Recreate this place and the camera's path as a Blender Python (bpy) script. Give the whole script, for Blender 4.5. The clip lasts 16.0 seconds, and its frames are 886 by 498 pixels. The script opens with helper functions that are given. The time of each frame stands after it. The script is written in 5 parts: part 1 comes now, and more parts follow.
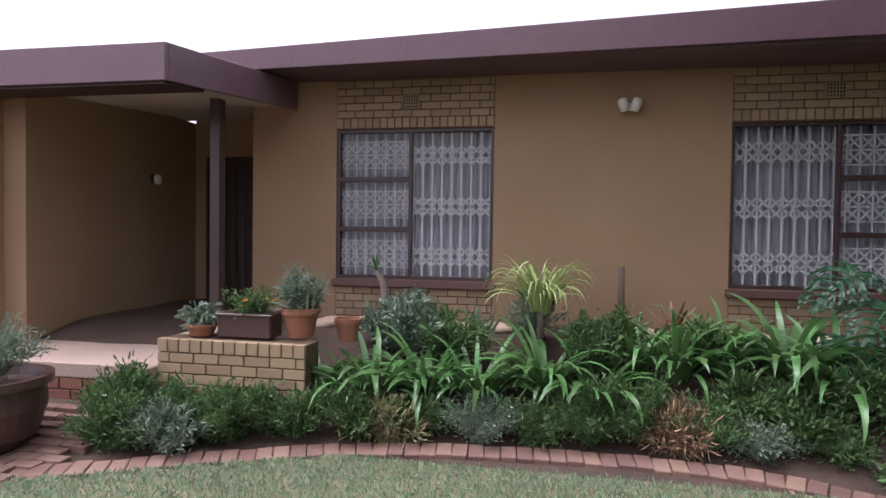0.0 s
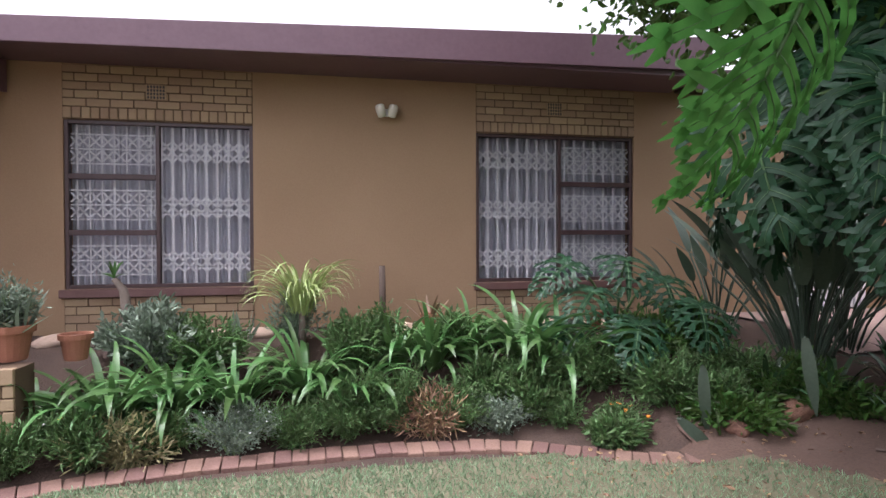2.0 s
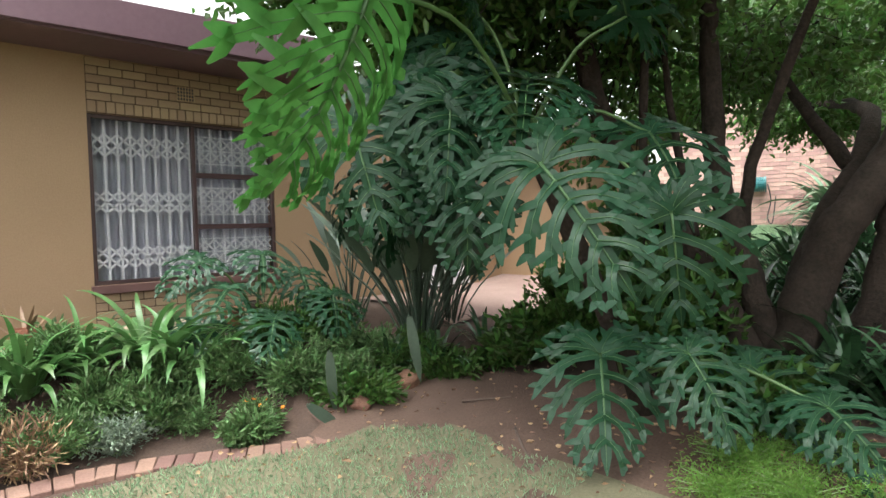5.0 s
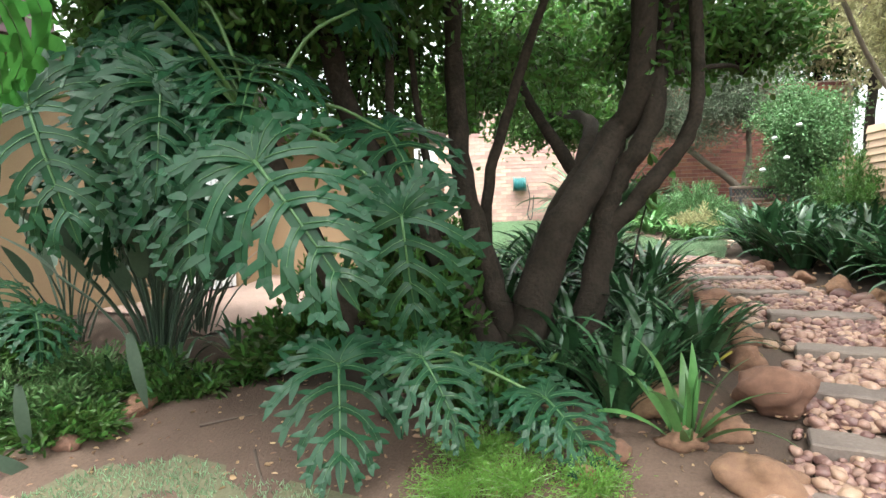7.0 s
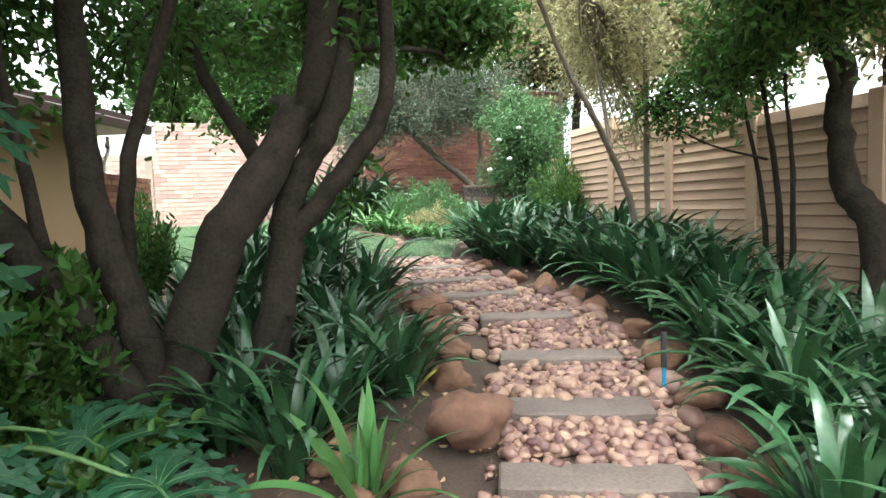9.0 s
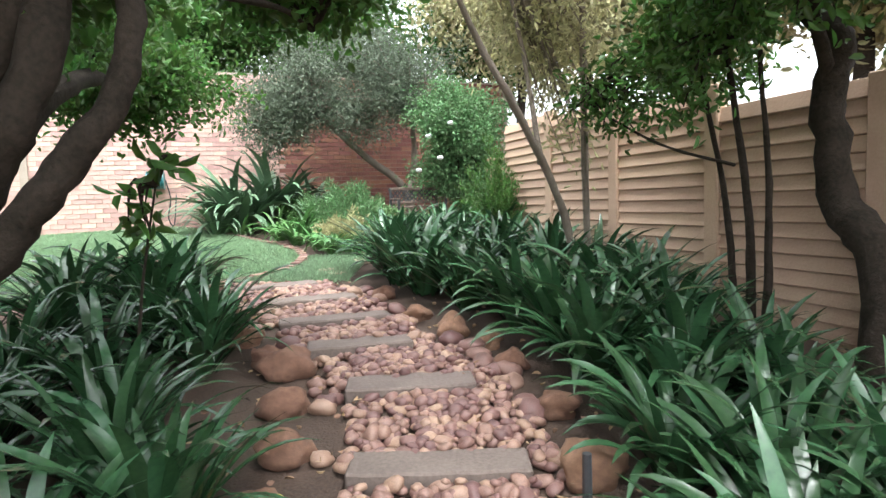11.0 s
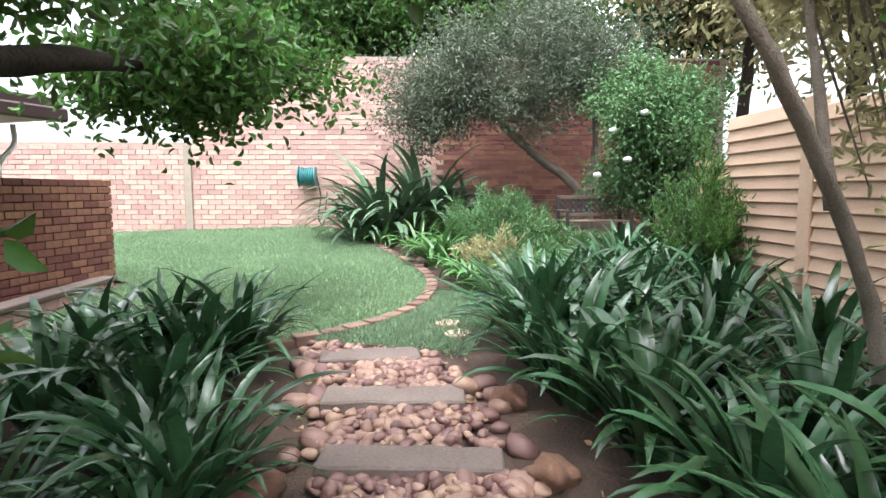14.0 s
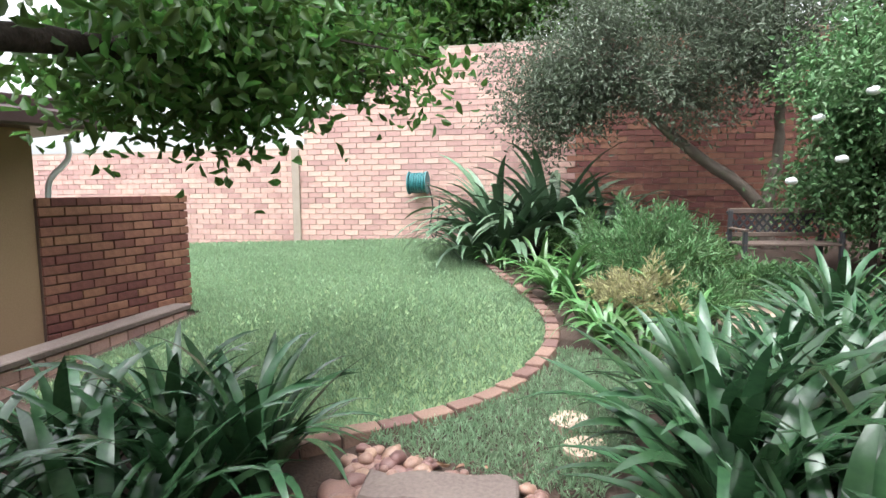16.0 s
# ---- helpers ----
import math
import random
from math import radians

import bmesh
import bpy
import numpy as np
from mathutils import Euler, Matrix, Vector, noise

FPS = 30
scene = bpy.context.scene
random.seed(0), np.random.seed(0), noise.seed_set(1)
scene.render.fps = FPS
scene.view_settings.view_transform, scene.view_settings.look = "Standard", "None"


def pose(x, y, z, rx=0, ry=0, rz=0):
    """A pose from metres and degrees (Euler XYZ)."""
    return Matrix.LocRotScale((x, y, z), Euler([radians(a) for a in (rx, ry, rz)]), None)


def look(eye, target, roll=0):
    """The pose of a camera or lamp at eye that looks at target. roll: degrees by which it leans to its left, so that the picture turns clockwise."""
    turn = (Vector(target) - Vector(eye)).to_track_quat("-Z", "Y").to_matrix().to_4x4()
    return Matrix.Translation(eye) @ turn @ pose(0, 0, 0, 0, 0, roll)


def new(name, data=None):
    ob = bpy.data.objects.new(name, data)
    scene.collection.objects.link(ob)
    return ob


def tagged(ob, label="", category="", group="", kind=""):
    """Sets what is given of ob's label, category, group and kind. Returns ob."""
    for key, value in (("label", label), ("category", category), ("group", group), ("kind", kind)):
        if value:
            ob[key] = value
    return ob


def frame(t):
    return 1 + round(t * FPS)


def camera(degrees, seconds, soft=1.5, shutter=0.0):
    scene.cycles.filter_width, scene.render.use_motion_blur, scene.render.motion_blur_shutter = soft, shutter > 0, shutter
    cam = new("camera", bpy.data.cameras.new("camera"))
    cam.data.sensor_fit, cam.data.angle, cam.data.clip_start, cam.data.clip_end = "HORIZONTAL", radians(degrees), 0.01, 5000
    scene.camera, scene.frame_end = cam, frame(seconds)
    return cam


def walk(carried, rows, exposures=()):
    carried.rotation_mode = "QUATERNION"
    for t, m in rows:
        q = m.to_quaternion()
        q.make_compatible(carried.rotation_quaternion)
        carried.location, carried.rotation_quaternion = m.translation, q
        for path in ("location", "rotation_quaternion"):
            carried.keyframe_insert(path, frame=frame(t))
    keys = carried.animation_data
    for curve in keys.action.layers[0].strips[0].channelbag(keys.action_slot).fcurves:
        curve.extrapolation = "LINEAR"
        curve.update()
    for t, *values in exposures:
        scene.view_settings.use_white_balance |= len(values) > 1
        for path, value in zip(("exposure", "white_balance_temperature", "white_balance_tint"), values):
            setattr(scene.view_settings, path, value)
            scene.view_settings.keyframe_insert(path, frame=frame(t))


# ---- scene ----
cam = camera(74.9, 16.0)
PATH = [
    (0, (-0.742, -0.28, 1.545), (-1.097, 1.688, 1.494), 0.8),
    (0.5, (-0.68, -0.281, 1.527), (-0.849, 1.711, 1.484), 0.6),
    (1, (-0.549, -0.267, 1.492), (-0.56, 1.732, 1.463), 0.4),
    (1.5, (-0.505, -0.294, 1.487), (-0.326, 1.698, 1.461), -0.0),
    (2, (-0.542, -0.315, 1.494), (-0.158, 1.647, 1.467), -0.2),
    (2.5, (-0.541, -0.305, 1.513), (0.039, 1.609, 1.476), -0.6),
    (3, (-0.551, -0.311, 1.476), (0.219, 1.534, 1.45), -0.8),
    (3.5, (-0.554, -0.285, 1.483), (0.405, 1.469, 1.448), -1.1),
    (3.7, (-0.55, -0.303, 1.477), (0.491, 1.404, 1.44), -1.3),
    (5.8, (-0.077, -0.495, 1.552), (1.459, 0.781, 1.448), -1.2),
    (6, (-0.059, -0.504, 1.55), (1.531, 0.703, 1.442), -1.2),
    (6.5, (0.04, -0.53, 1.557), (1.736, 0.523, 1.442), -1.3),
    (7, (0.17, -0.579, 1.562), (1.947, 0.332, 1.448), -1.6),
    (7.5, (0.314, -0.67, 1.557), (2.156, 0.101, 1.437), -1.9),
    (8, (0.559, -0.712, 1.557), (2.462, -0.11, 1.43), -2.2),
    (8.3, (0.731, -0.737, 1.567), (2.668, -0.257, 1.434), -2.3),
    (8.5, (0.855, -0.774, 1.577), (2.815, -0.402, 1.438), -2.3),
    (9, (1.232, -0.915, 1.561), (3.22, -0.758, 1.417), -2.1),
    (9.5, (1.614, -1.086, 1.584), (3.608, -1.031, 1.437), -2.1),
    (10, (1.992, -1.212, 1.646), (3.985, -1.201, 1.49), -2.2),
    (10.2, (2.15, -1.269, 1.645), (4.144, -1.266, 1.489), -2.3),
    (12.3, (3.681, -1.715, 1.929), (5.668, -1.579, 1.74), 0.6),
    (12.5, (3.835, -1.73, 1.959), (5.815, -1.529, 1.766), 0.3),
    (13, (4.21, -1.697, 1.973), (6.164, -1.317, 1.778), 0.2),
    (13.5, (4.592, -1.624, 2.036), (6.513, -1.104, 1.838), 0.0),
    (14, (4.979, -1.539, 2.077), (6.866, -0.907, 1.877), -0.0),
    (14.5, (5.401, -1.448, 2.136), (7.252, -0.718, 1.934), -0.1),
    (15, (5.814, -1.321, 2.171), (7.613, -0.471, 1.967), -0.3),
    (15.5, (6.173, -1.202, 2.227), (7.923, -0.256, 2.021), -0.4),
    (16, (6.561, -1.084, 2.256), (8.253, -0.039, 2.048), -0.5),
]
walk(cam, [(t, look(eye, target, roll)) for t, eye, target, roll in PATH],
     [(0, 0.36, 6050, 22), (2, 0.75, 6150, 22), (3.5, 1.1, 6400, 16), (6.2, 1.45, 6500, 2), (7.5, 1.75, 6400, 0), (9, 1.65, 6250, 0), (12.5, 1.6, 6150, 9), (16, 1.25, 6150, 9)])

# ---- world and light: a bright overcast day ----
world = bpy.data.worlds.new("World")
scene.world = world
world.use_nodes = True
wn = world.node_tree.nodes
sky = wn.new("ShaderNodeTexSky")
sky.sky_type = "NISHITA"
sky.sun_disc = False
sky.sun_elevation, sky.sun_rotation = radians(72), radians(257)
sky.air_density, sky.dust_density, sky.ozone_density = 1.0, 5.0, 1.0
cloud = wn.new("ShaderNodeHueSaturation")  # cloud cover takes the blue out of the sky
cloud.inputs["Saturation"].default_value, cloud.inputs["Value"].default_value = 0.12, 1.9
wn["Background"].inputs["Strength"].default_value = 0.15
world.node_tree.links.new(sky.outputs["Color"], cloud.inputs["Color"])
world.node_tree.links.new(cloud.outputs["Color"], wn["Background"].inputs["Color"])
sun = new("sun", bpy.data.lights.new("sun", "SUN"))
sun.data.energy, sun.data.angle, sun.data.color = 0.9, radians(50), (1.0, 0.97, 0.93)
sun.matrix_world = look((-9, -2, 28), (0, 0, 0))

# ---- materials ----


def mat(name, low, high, rough=0.8, scale=6.0, bump=0.3, vary=0.0, through_light=0.0, fine=None, metal=0.0, coat=0.0, contrast=0.25):
    """A surface with colour varied at two scales, fine relief, and a shift from piece to piece."""
    m = bpy.data.materials.new(name)
    m.use_nodes = True
    nt, b = m.node_tree, m.node_tree.nodes["Principled BSDF"]
    co = nt.nodes.new("ShaderNodeTexCoord")
    n1, n2 = nt.nodes.new("ShaderNodeTexNoise"), nt.nodes.new("ShaderNodeTexNoise")
    n1.inputs["Scale"].default_value, n1.inputs["Detail"].default_value = scale, 4
    n2.inputs["Scale"].default_value, n2.inputs["Detail"].default_value = fine or scale * 12, 5
    for n in (n1, n2):
        nt.links.new(co.outputs["Object"], n.inputs["Vector"])
    add = nt.nodes.new("ShaderNodeMath")
    add.operation = "MULTIPLY_ADD"
    add.inputs[1].default_value = 0.5
    half = nt.nodes.new("ShaderNodeMath")
    half.operation = "MULTIPLY"
    half.inputs[1].default_value = 0.5
    nt.links.new(n2.outputs["Fac"], half.inputs[0])
    nt.links.new(n1.outputs["Fac"], add.inputs[0])
    nt.links.new(half.outputs[0], add.inputs[2])
    ramp = nt.nodes.new("ShaderNodeValToRGB")
    ramp.color_ramp.elements[0].position, ramp.color_ramp.elements[1].position = 0.5 - contrast, 0.5 + contrast
    ramp.color_ramp.elements[0].color, ramp.color_ramp.elements[1].color = (*low, 1), (*high, 1)
    nt.links.new(add.outputs[0], ramp.inputs["Fac"])
    colour = ramp.outputs["Color"]
    if vary:
        info, geo = nt.nodes.new("ShaderNodeObjectInfo"), nt.nodes.new("ShaderNodeNewGeometry")
        total = nt.nodes.new("ShaderNodeMath")
        nt.links.new(info.outputs["Random"], total.inputs[0])
        nt.links.new(geo.outputs["Random Per Island"], total.inputs[1])
        fract = nt.nodes.new("ShaderNodeMath")
        fract.operation = "FRACT"
        nt.links.new(total.outputs[0], fract.inputs[0])
        span = nt.nodes.new("ShaderNodeMapRange")
        span.inputs["To Min"].default_value, span.inputs["To Max"].default_value = 1 - vary, 1 + vary
        nt.links.new(fract.outputs[0], span.inputs["Value"])
        hue = nt.nodes.new("ShaderNodeHueSaturation")
        nt.links.new(span.outputs[0], hue.inputs["Value"])
        nt.links.new(colour, hue.inputs["Color"])
        shift = nt.nodes.new("ShaderNodeMapRange")
        shift.inputs["To Min"].default_value, shift.inputs["To Max"].default_value = 0.5 - vary * 0.05, 0.5 + vary * 0.05
        nt.links.new(fract.outputs[0], shift.inputs["Value"])
        nt.links.new(shift.outputs[0], hue.inputs["Hue"])
        colour = hue.outputs["Color"]
    nt.links.new(colour, b.inputs["Base Color"])
    b.inputs["Roughness"].default_value, b.inputs["Metallic"].default_value = rough, metal
    b.inputs["Coat Weight"].default_value = coat
    if bump:
        bp = nt.nodes.new("ShaderNodeBump")
        bp.inputs["Strength"].default_value, bp.inputs["Distance"].default_value = bump, 0.01
        nt.links.new(n2.outputs["Fac"], bp.inputs["Height"])
        nt.links.new(bp.outputs["Normal"], b.inputs["Normal"])
    if through_light:
        tr, mix = nt.nodes.new("ShaderNodeBsdfTranslucent"), nt.nodes.new("ShaderNodeMixShader")
        nt.links.new(colour, tr.inputs["Color"])
        mix.inputs["Fac"].default_value = through_light
        nt.links.new(b.outputs[0], mix.inputs[1])
        nt.links.new(tr.outputs[0], mix.inputs[2])
        nt.links.new(mix.outputs[0], nt.nodes["Material Output"].inputs["Surface"])
    return m


PLASTER = mat("tan_plaster", (0.285, 0.185, 0.108), (0.355, 0.237, 0.143), 0.85, 1.2, 0.25, fine=90)
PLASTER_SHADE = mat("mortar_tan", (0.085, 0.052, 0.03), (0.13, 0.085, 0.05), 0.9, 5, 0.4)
YBRICK = mat("painted_brick", (0.27, 0.19, 0.115), (0.36, 0.255, 0.16), 0.8, 7, 0.5, vary=0.14)
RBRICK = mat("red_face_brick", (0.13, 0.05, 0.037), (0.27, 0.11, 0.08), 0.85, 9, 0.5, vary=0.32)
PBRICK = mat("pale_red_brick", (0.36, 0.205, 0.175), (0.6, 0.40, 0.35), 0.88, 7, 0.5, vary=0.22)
MORTAR = mat("grey_mortar", (0.26, 0.21, 0.17), (0.36, 0.30, 0.25), 0.95, 8, 0.5)
DMORTAR = mat("dark_mortar", (0.07, 0.04, 0.03), (0.13, 0.08, 0.06), 0.95, 8, 0.5)
PURPLE = mat("plum_painted_fascia", (0.125, 0.07, 0.09), (0.17, 0.10, 0.125), 0.45, 2.0, 0.1)
BROWN = mat("dark_brown_paint", (0.045, 0.026, 0.026), (0.075, 0.043, 0.042), 0.4, 5, 0.1)
SILL = mat("brown_sill", (0.11, 0.055, 0.05), (0.16, 0.085, 0.075), 0.6, 8, 0.3)
SOFFIT = mat("pale_soffit_board", (0.5, 0.44, 0.38), (0.6, 0.53, 0.46), 0.8, 3, 0.1)
DOOR = mat("dark_door_wood", (0.03, 0.018, 0.014), (0.06, 0.035, 0.025), 0.45, 8, 0.2)
WHITE = mat("white_enamel", (0.8, 0.8, 0.83), (0.86, 0.86, 0.88), 0.4, 8, 0.05)
CURTAIN = mat("white_net_curtain", (0.5, 0.51, 0.58), (0.7, 0.71, 0.78), 0.9, 12, 0.2, through_light=0.3)
ROOM = mat("room_plaster", (0.3, 0.28, 0.26), (0.4, 0.37, 0.34), 0.9, 3, 0.1)
SOIL = mat("dark_garden_soil", (0.03, 0.019, 0.014), (0.10, 0.062, 0.045), 0.95, 3, 1.0, fine=60)
EARTH = mat("bare_red_earth", (0.065, 0.038, 0.028), (0.15, 0.095, 0.07), 0.95, 2.5, 0.8, fine=50)
TURF = mat("turf", (0.10, 0.16, 0.06), (0.19, 0.25, 0.11), 0.9, 1.6, 0.8, fine=60)
WORNTURF = mat("worn_turf", (0.085, 0.085, 0.045), (0.19, 0.17, 0.105), 0.95, 1.3, 0.8, fine=55)
GRASS = mat("grass_blades", (0.175, 0.285, 0.155), (0.30, 0.42, 0.26), 0.6, 1.1, 0.0, vary=0.3, through_light=0.3)
PAVER = mat("red_paver", (0.12, 0.065, 0.052), (0.24, 0.14, 0.11), 0.85, 6, 0.5, vary=0.25)
SLEEPER = mat("weathered_sleeper", (0.09, 0.066, 0.057), (0.20, 0.155, 0.135), 0.9, 2.2, 0.6, vary=0.12, fine=45)
PEBBLE = mat("river_pebble", (0.12, 0.06, 0.048), (0.31, 0.18, 0.145), 0.5, 14, 0.15, vary=0.5)
ROCK = mat("ochre_boulder", (0.12, 0.058, 0.04), (0.34, 0.185, 0.115), 0.9, 4, 0.9, vary=0.2)
FLAG = mat("sandstone_flag", (0.38, 0.27, 0.2), (0.52, 0.39, 0.31), 0.9, 4, 0.5, vary=0.15)
SLAB = mat("screeded_slab", (0.36, 0.26, 0.21), (0.46, 0.35, 0.29), 0.7, 2, 0.2)
PATIO = mat("worn_pink_patio", (0.19, 0.125, 0.105), (0.31, 0.215, 0.185), 0.85, 3, 0.4, fine=30)
OLIVE = mat("olive_leaf", (0.065, 0.09, 0.055), (0.15, 0.18, 0.12), 0.5, 5, 0.0, vary=0.35, through_light=0.25)
FENCE = mat("painted_concrete_slat", (0.43, 0.285, 0.205), (0.55, 0.38, 0.28), 0.85, 4, 0.35, vary=0.1)
TERRACOTTA = mat("terracotta", (0.26, 0.10, 0.06), (0.37, 0.16, 0.10), 0.8, 9, 0.3)
DARKPOT = mat("dark_glazed_pot", (0.05, 0.028, 0.025), (0.09, 0.05, 0.045), 0.35, 6, 0.1)
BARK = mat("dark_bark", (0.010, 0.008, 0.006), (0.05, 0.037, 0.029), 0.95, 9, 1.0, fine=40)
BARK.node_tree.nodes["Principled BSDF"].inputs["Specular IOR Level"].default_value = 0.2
GREYBARK = mat("grey_bark", (0.13, 0.10, 0.08), (0.28, 0.23, 0.19), 0.95, 9, 0.9)
WOOD = mat("weathered_timber", (0.07, 0.048, 0.037), (0.14, 0.10, 0.08), 0.85, 8, 0.5)
TRELLIS = mat("trellis_timber", (0.24, 0.16, 0.10), (0.36, 0.25, 0.17), 0.85, 8, 0.4)
STRAP = mat("clivia_leaf", (0.018, 0.05, 0.022), (0.05, 0.115, 0.045), 0.25, 3, 0.12, vary=0.35, through_light=0.12)
AGAP = mat("agapanthus_leaf", (0.055, 0.14, 0.04), (0.115, 0.235, 0.075), 0.32, 3, 0.1, vary=0.3, through_light=0.18)
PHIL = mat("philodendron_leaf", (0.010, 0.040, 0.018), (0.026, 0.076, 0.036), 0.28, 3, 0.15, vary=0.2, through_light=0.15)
# brighter copy of PHIL: the light on one leaf is put into its colour
PHIL_LIT = mat("lit_philodendron_leaf", (0.04, 0.155, 0.03), (0.08, 0.235, 0.05), 0.35, 3, 0.15, vary=0.1, through_light=0.35)
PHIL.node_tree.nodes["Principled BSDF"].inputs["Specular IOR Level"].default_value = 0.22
STALK = mat("leaf_stalk", (0.05, 0.11, 0.035), (0.10, 0.18, 0.06), 0.45, 6, 0.1)
VEIN = mat("leaf_vein", (0.045, 0.105, 0.04), (0.075, 0.155, 0.055), 0.5, 6, 0.1)
RIB = mat("leaf_rib", (0.17, 0.28, 0.10), (0.24, 0.36, 0.15), 0.45, 6, 0.1)
STREL = mat("strelitzia_leaf", (0.04, 0.066, 0.044), (0.085, 0.12, 0.085), 0.4, 4, 0.15, vary=0.25, through_light=0.1)
SHRUB = mat("shrub_leaf", (0.055, 0.115, 0.035), (0.12, 0.21, 0.07), 0.55, 5, 0.0, vary=0.4, through_light=0.25)
GREYLEAF = mat("grey_green_leaf", (0.12, 0.17, 0.12), (0.24, 0.30, 0.22), 0.6, 5, 0.0, vary=0.3, through_light=0.2)
CANOPY = mat("tree_leaf", (0.04, 0.10, 0.022), (0.11, 0.21, 0.045), 0.42, 2, 0.0, vary=0.45, through_light=0.5)
PALELEAF = mat("pale_dry_and_skylit_leaf", (0.32, 0.30, 0.15), (0.5, 0.46, 0.27), 0.6, 3, 0.0, vary=0.3, through_light=0.45)
ROSELEAF = mat("rose_leaf", (0.075, 0.16, 0.06), (0.15, 0.27, 0.11), 0.5, 3, 0.0, vary=0.35, through_light=0.3)
MOSS = mat("bright_ground_cover", (0.10, 0.22, 0.03), (0.20, 0.36, 0.07), 0.6, 4, 0.0, vary=0.3, through_light=0.3)
DEADLEAF = mat("dry_leaf", (0.22, 0.12, 0.07), (0.42, 0.28, 0.17), 0.8, 9, 0.2, vary=0.4)
YELLOW = mat("yellowed_leaf", (0.45, 0.36, 0.05), (0.6, 0.5, 0.1), 0.5, 6, 0.1)
ORANGE = mat("orange_petal", (0.75, 0.22, 0.02), (0.9, 0.36, 0.04), 0.6, 9, 0.0, vary=0.15)
WHITEPETAL = mat("white_petal", (0.7, 0.7, 0.72), (0.85, 0.85, 0.86), 0.6, 9, 0.0)
TEAL = mat("teal_plastic", (0.02, 0.12, 0.13), (0.04, 0.19, 0.2), 0.4, 6, 0.05)
BLUE = mat("blue_plastic", (0.02, 0.22, 0.42), (0.04, 0.30, 0.52), 0.35, 6, 0.05)
BLACK = mat("black_metal", (0.02, 0.02, 0.022), (0.04, 0.04, 0.045), 0.5, 6, 0.1)
LENS = mat("lamp_glass", (0.6, 0.58, 0.5), (0.7, 0.67, 0.6), 0.25, 6, 0.0)
GLASS = bpy.data.materials.new("window_glass")
GLASS.use_nodes = True
g = GLASS.node_tree.nodes["Principled BSDF"]
g.inputs["Transmission Weight"].default_value, g.inputs["Roughness"].default_value, g.inputs["IOR"].default_value = 1.0, 0.02, 1.2

# ---- building helpers ----
R = random.Random(7)
NR = np.random.default_rng(7)


def link_mesh(name, me, parent=None, m=None):
    ob = new(name, me)
    if parent is not None:
        ob.parent = parent
    if m is not None:
        ob.matrix_basis = m
    return ob


def to_mesh(name, bm, material, smooth=False):
    me = bpy.data.meshes.new(name)
    bmesh.ops.recalc_face_normals(bm, faces=bm.faces)
    bm.to_mesh(me)
    bm.free()
    me.materials.append(material)
    if smooth:
        me.polygons.foreach_set("use_smooth", [True] * len(me.polygons))
    return me


def part(name, bm, material, parent=None, label="", m=None, smooth=False):
    ob = link_mesh(name, to_mesh(name, bm, material, smooth), parent, m)
    return tagged(ob, label)


def raw(name, verts, faces, material, smooth=True):
    me = bpy.data.meshes.new(name)
    me.from_pydata([tuple(v) for v in verts], [], [tuple(f) for f in faces])
    me.materials.append(material)
    if smooth:
        me.polygons.foreach_set("use_smooth", [True] * len(me.polygons))
    return me


def thing(name, label, category, m=None, group="", kind=""):
    ob = new(name)
    ob.empty_display_size = 0.1
    if m is not None:
        ob.matrix_basis = m
    return tagged(ob, label, category, group, kind)


def boxm(bm, lo, hi, bevel=0.0, m=None):
    c = [(a + b) / 2 for a, b in zip(lo, hi)]
    s = [max(b - a, 0.001) for a, b in zip(lo, hi)]
    t = Matrix.Translation(c) @ Matrix.Diagonal((*s, 1))
    geom = bmesh.ops.create_cube(bm, size=1, matrix=(m @ t) if m is not None else t)
    if bevel:
        edges = list({e for v in geom["verts"] for e in v.link_edges})
        bmesh.ops.bevel(bm, geom=edges, offset=bevel, segments=1, affect="EDGES")
    return bm


def box(lo, hi, bevel=0.0, m=None):
    return boxm(bmesh.new(), lo, hi, bevel, m)


def tube(points, radii, sides=8, wobble=0.0, rng=R):
    """A bent, tapering round stem through the points."""
    bm = bmesh.new()
    pts = [Vector(p) for p in points]
    rings = []
    for i, p in enumerate(pts):
        d = (pts[min(i + 1, len(pts) - 1)] - pts[max(i - 1, 0)]).normalized()
        a = d.orthogonal().normalized() if i == 0 else (prev - d * prev.dot(d)).normalized()
        prev = a
        b = d.cross(a)
        ring = []
        for k in range(sides):
            ang = 2 * math.pi * k / sides
            r = radii[i] * (1 + (rng.uniform(-wobble, wobble) if wobble else 0))
            ring.append(bm.verts.new(p + (a * math.cos(ang) + b * math.sin(ang)) * r))
        rings.append(ring)
    for r0, r1 in zip(rings, rings[1:]):
        for k in range(sides):
            bm.faces.new((r0[k], r0[(k + 1) % sides], r1[(k + 1) % sides], r1[k]))
    bm.faces.new(rings[0][::-1])
    bm.faces.new(rings[-1])
    return bm


def spline(points, n):
    """n points along a smooth curve through the given ones."""
    p = [Vector(q) for q in points]
    p = [p[0] * 2 - p[1]] + p + [p[-1] * 2 - p[-2]]
    out = []
    spans = len(p) - 3
    for i in range(n):
        u = i / (n - 1) * spans
        k = min(int(u), spans - 1)
        t = u - k
        a, b, c, d = p[k], p[k + 1], p[k + 2], p[k + 3]
        out.append(0.5 * ((2 * b) + (c - a) * t + (2 * a - 5 * b + 4 * c - d) * t * t + (3 * b - a - 3 * c + d) * t ** 3))
    return out


def taper(r0, r1, n, power=1.0):
    return [r0 + (r1 - r0) * (i / (n - 1)) ** power for i in range(n)]


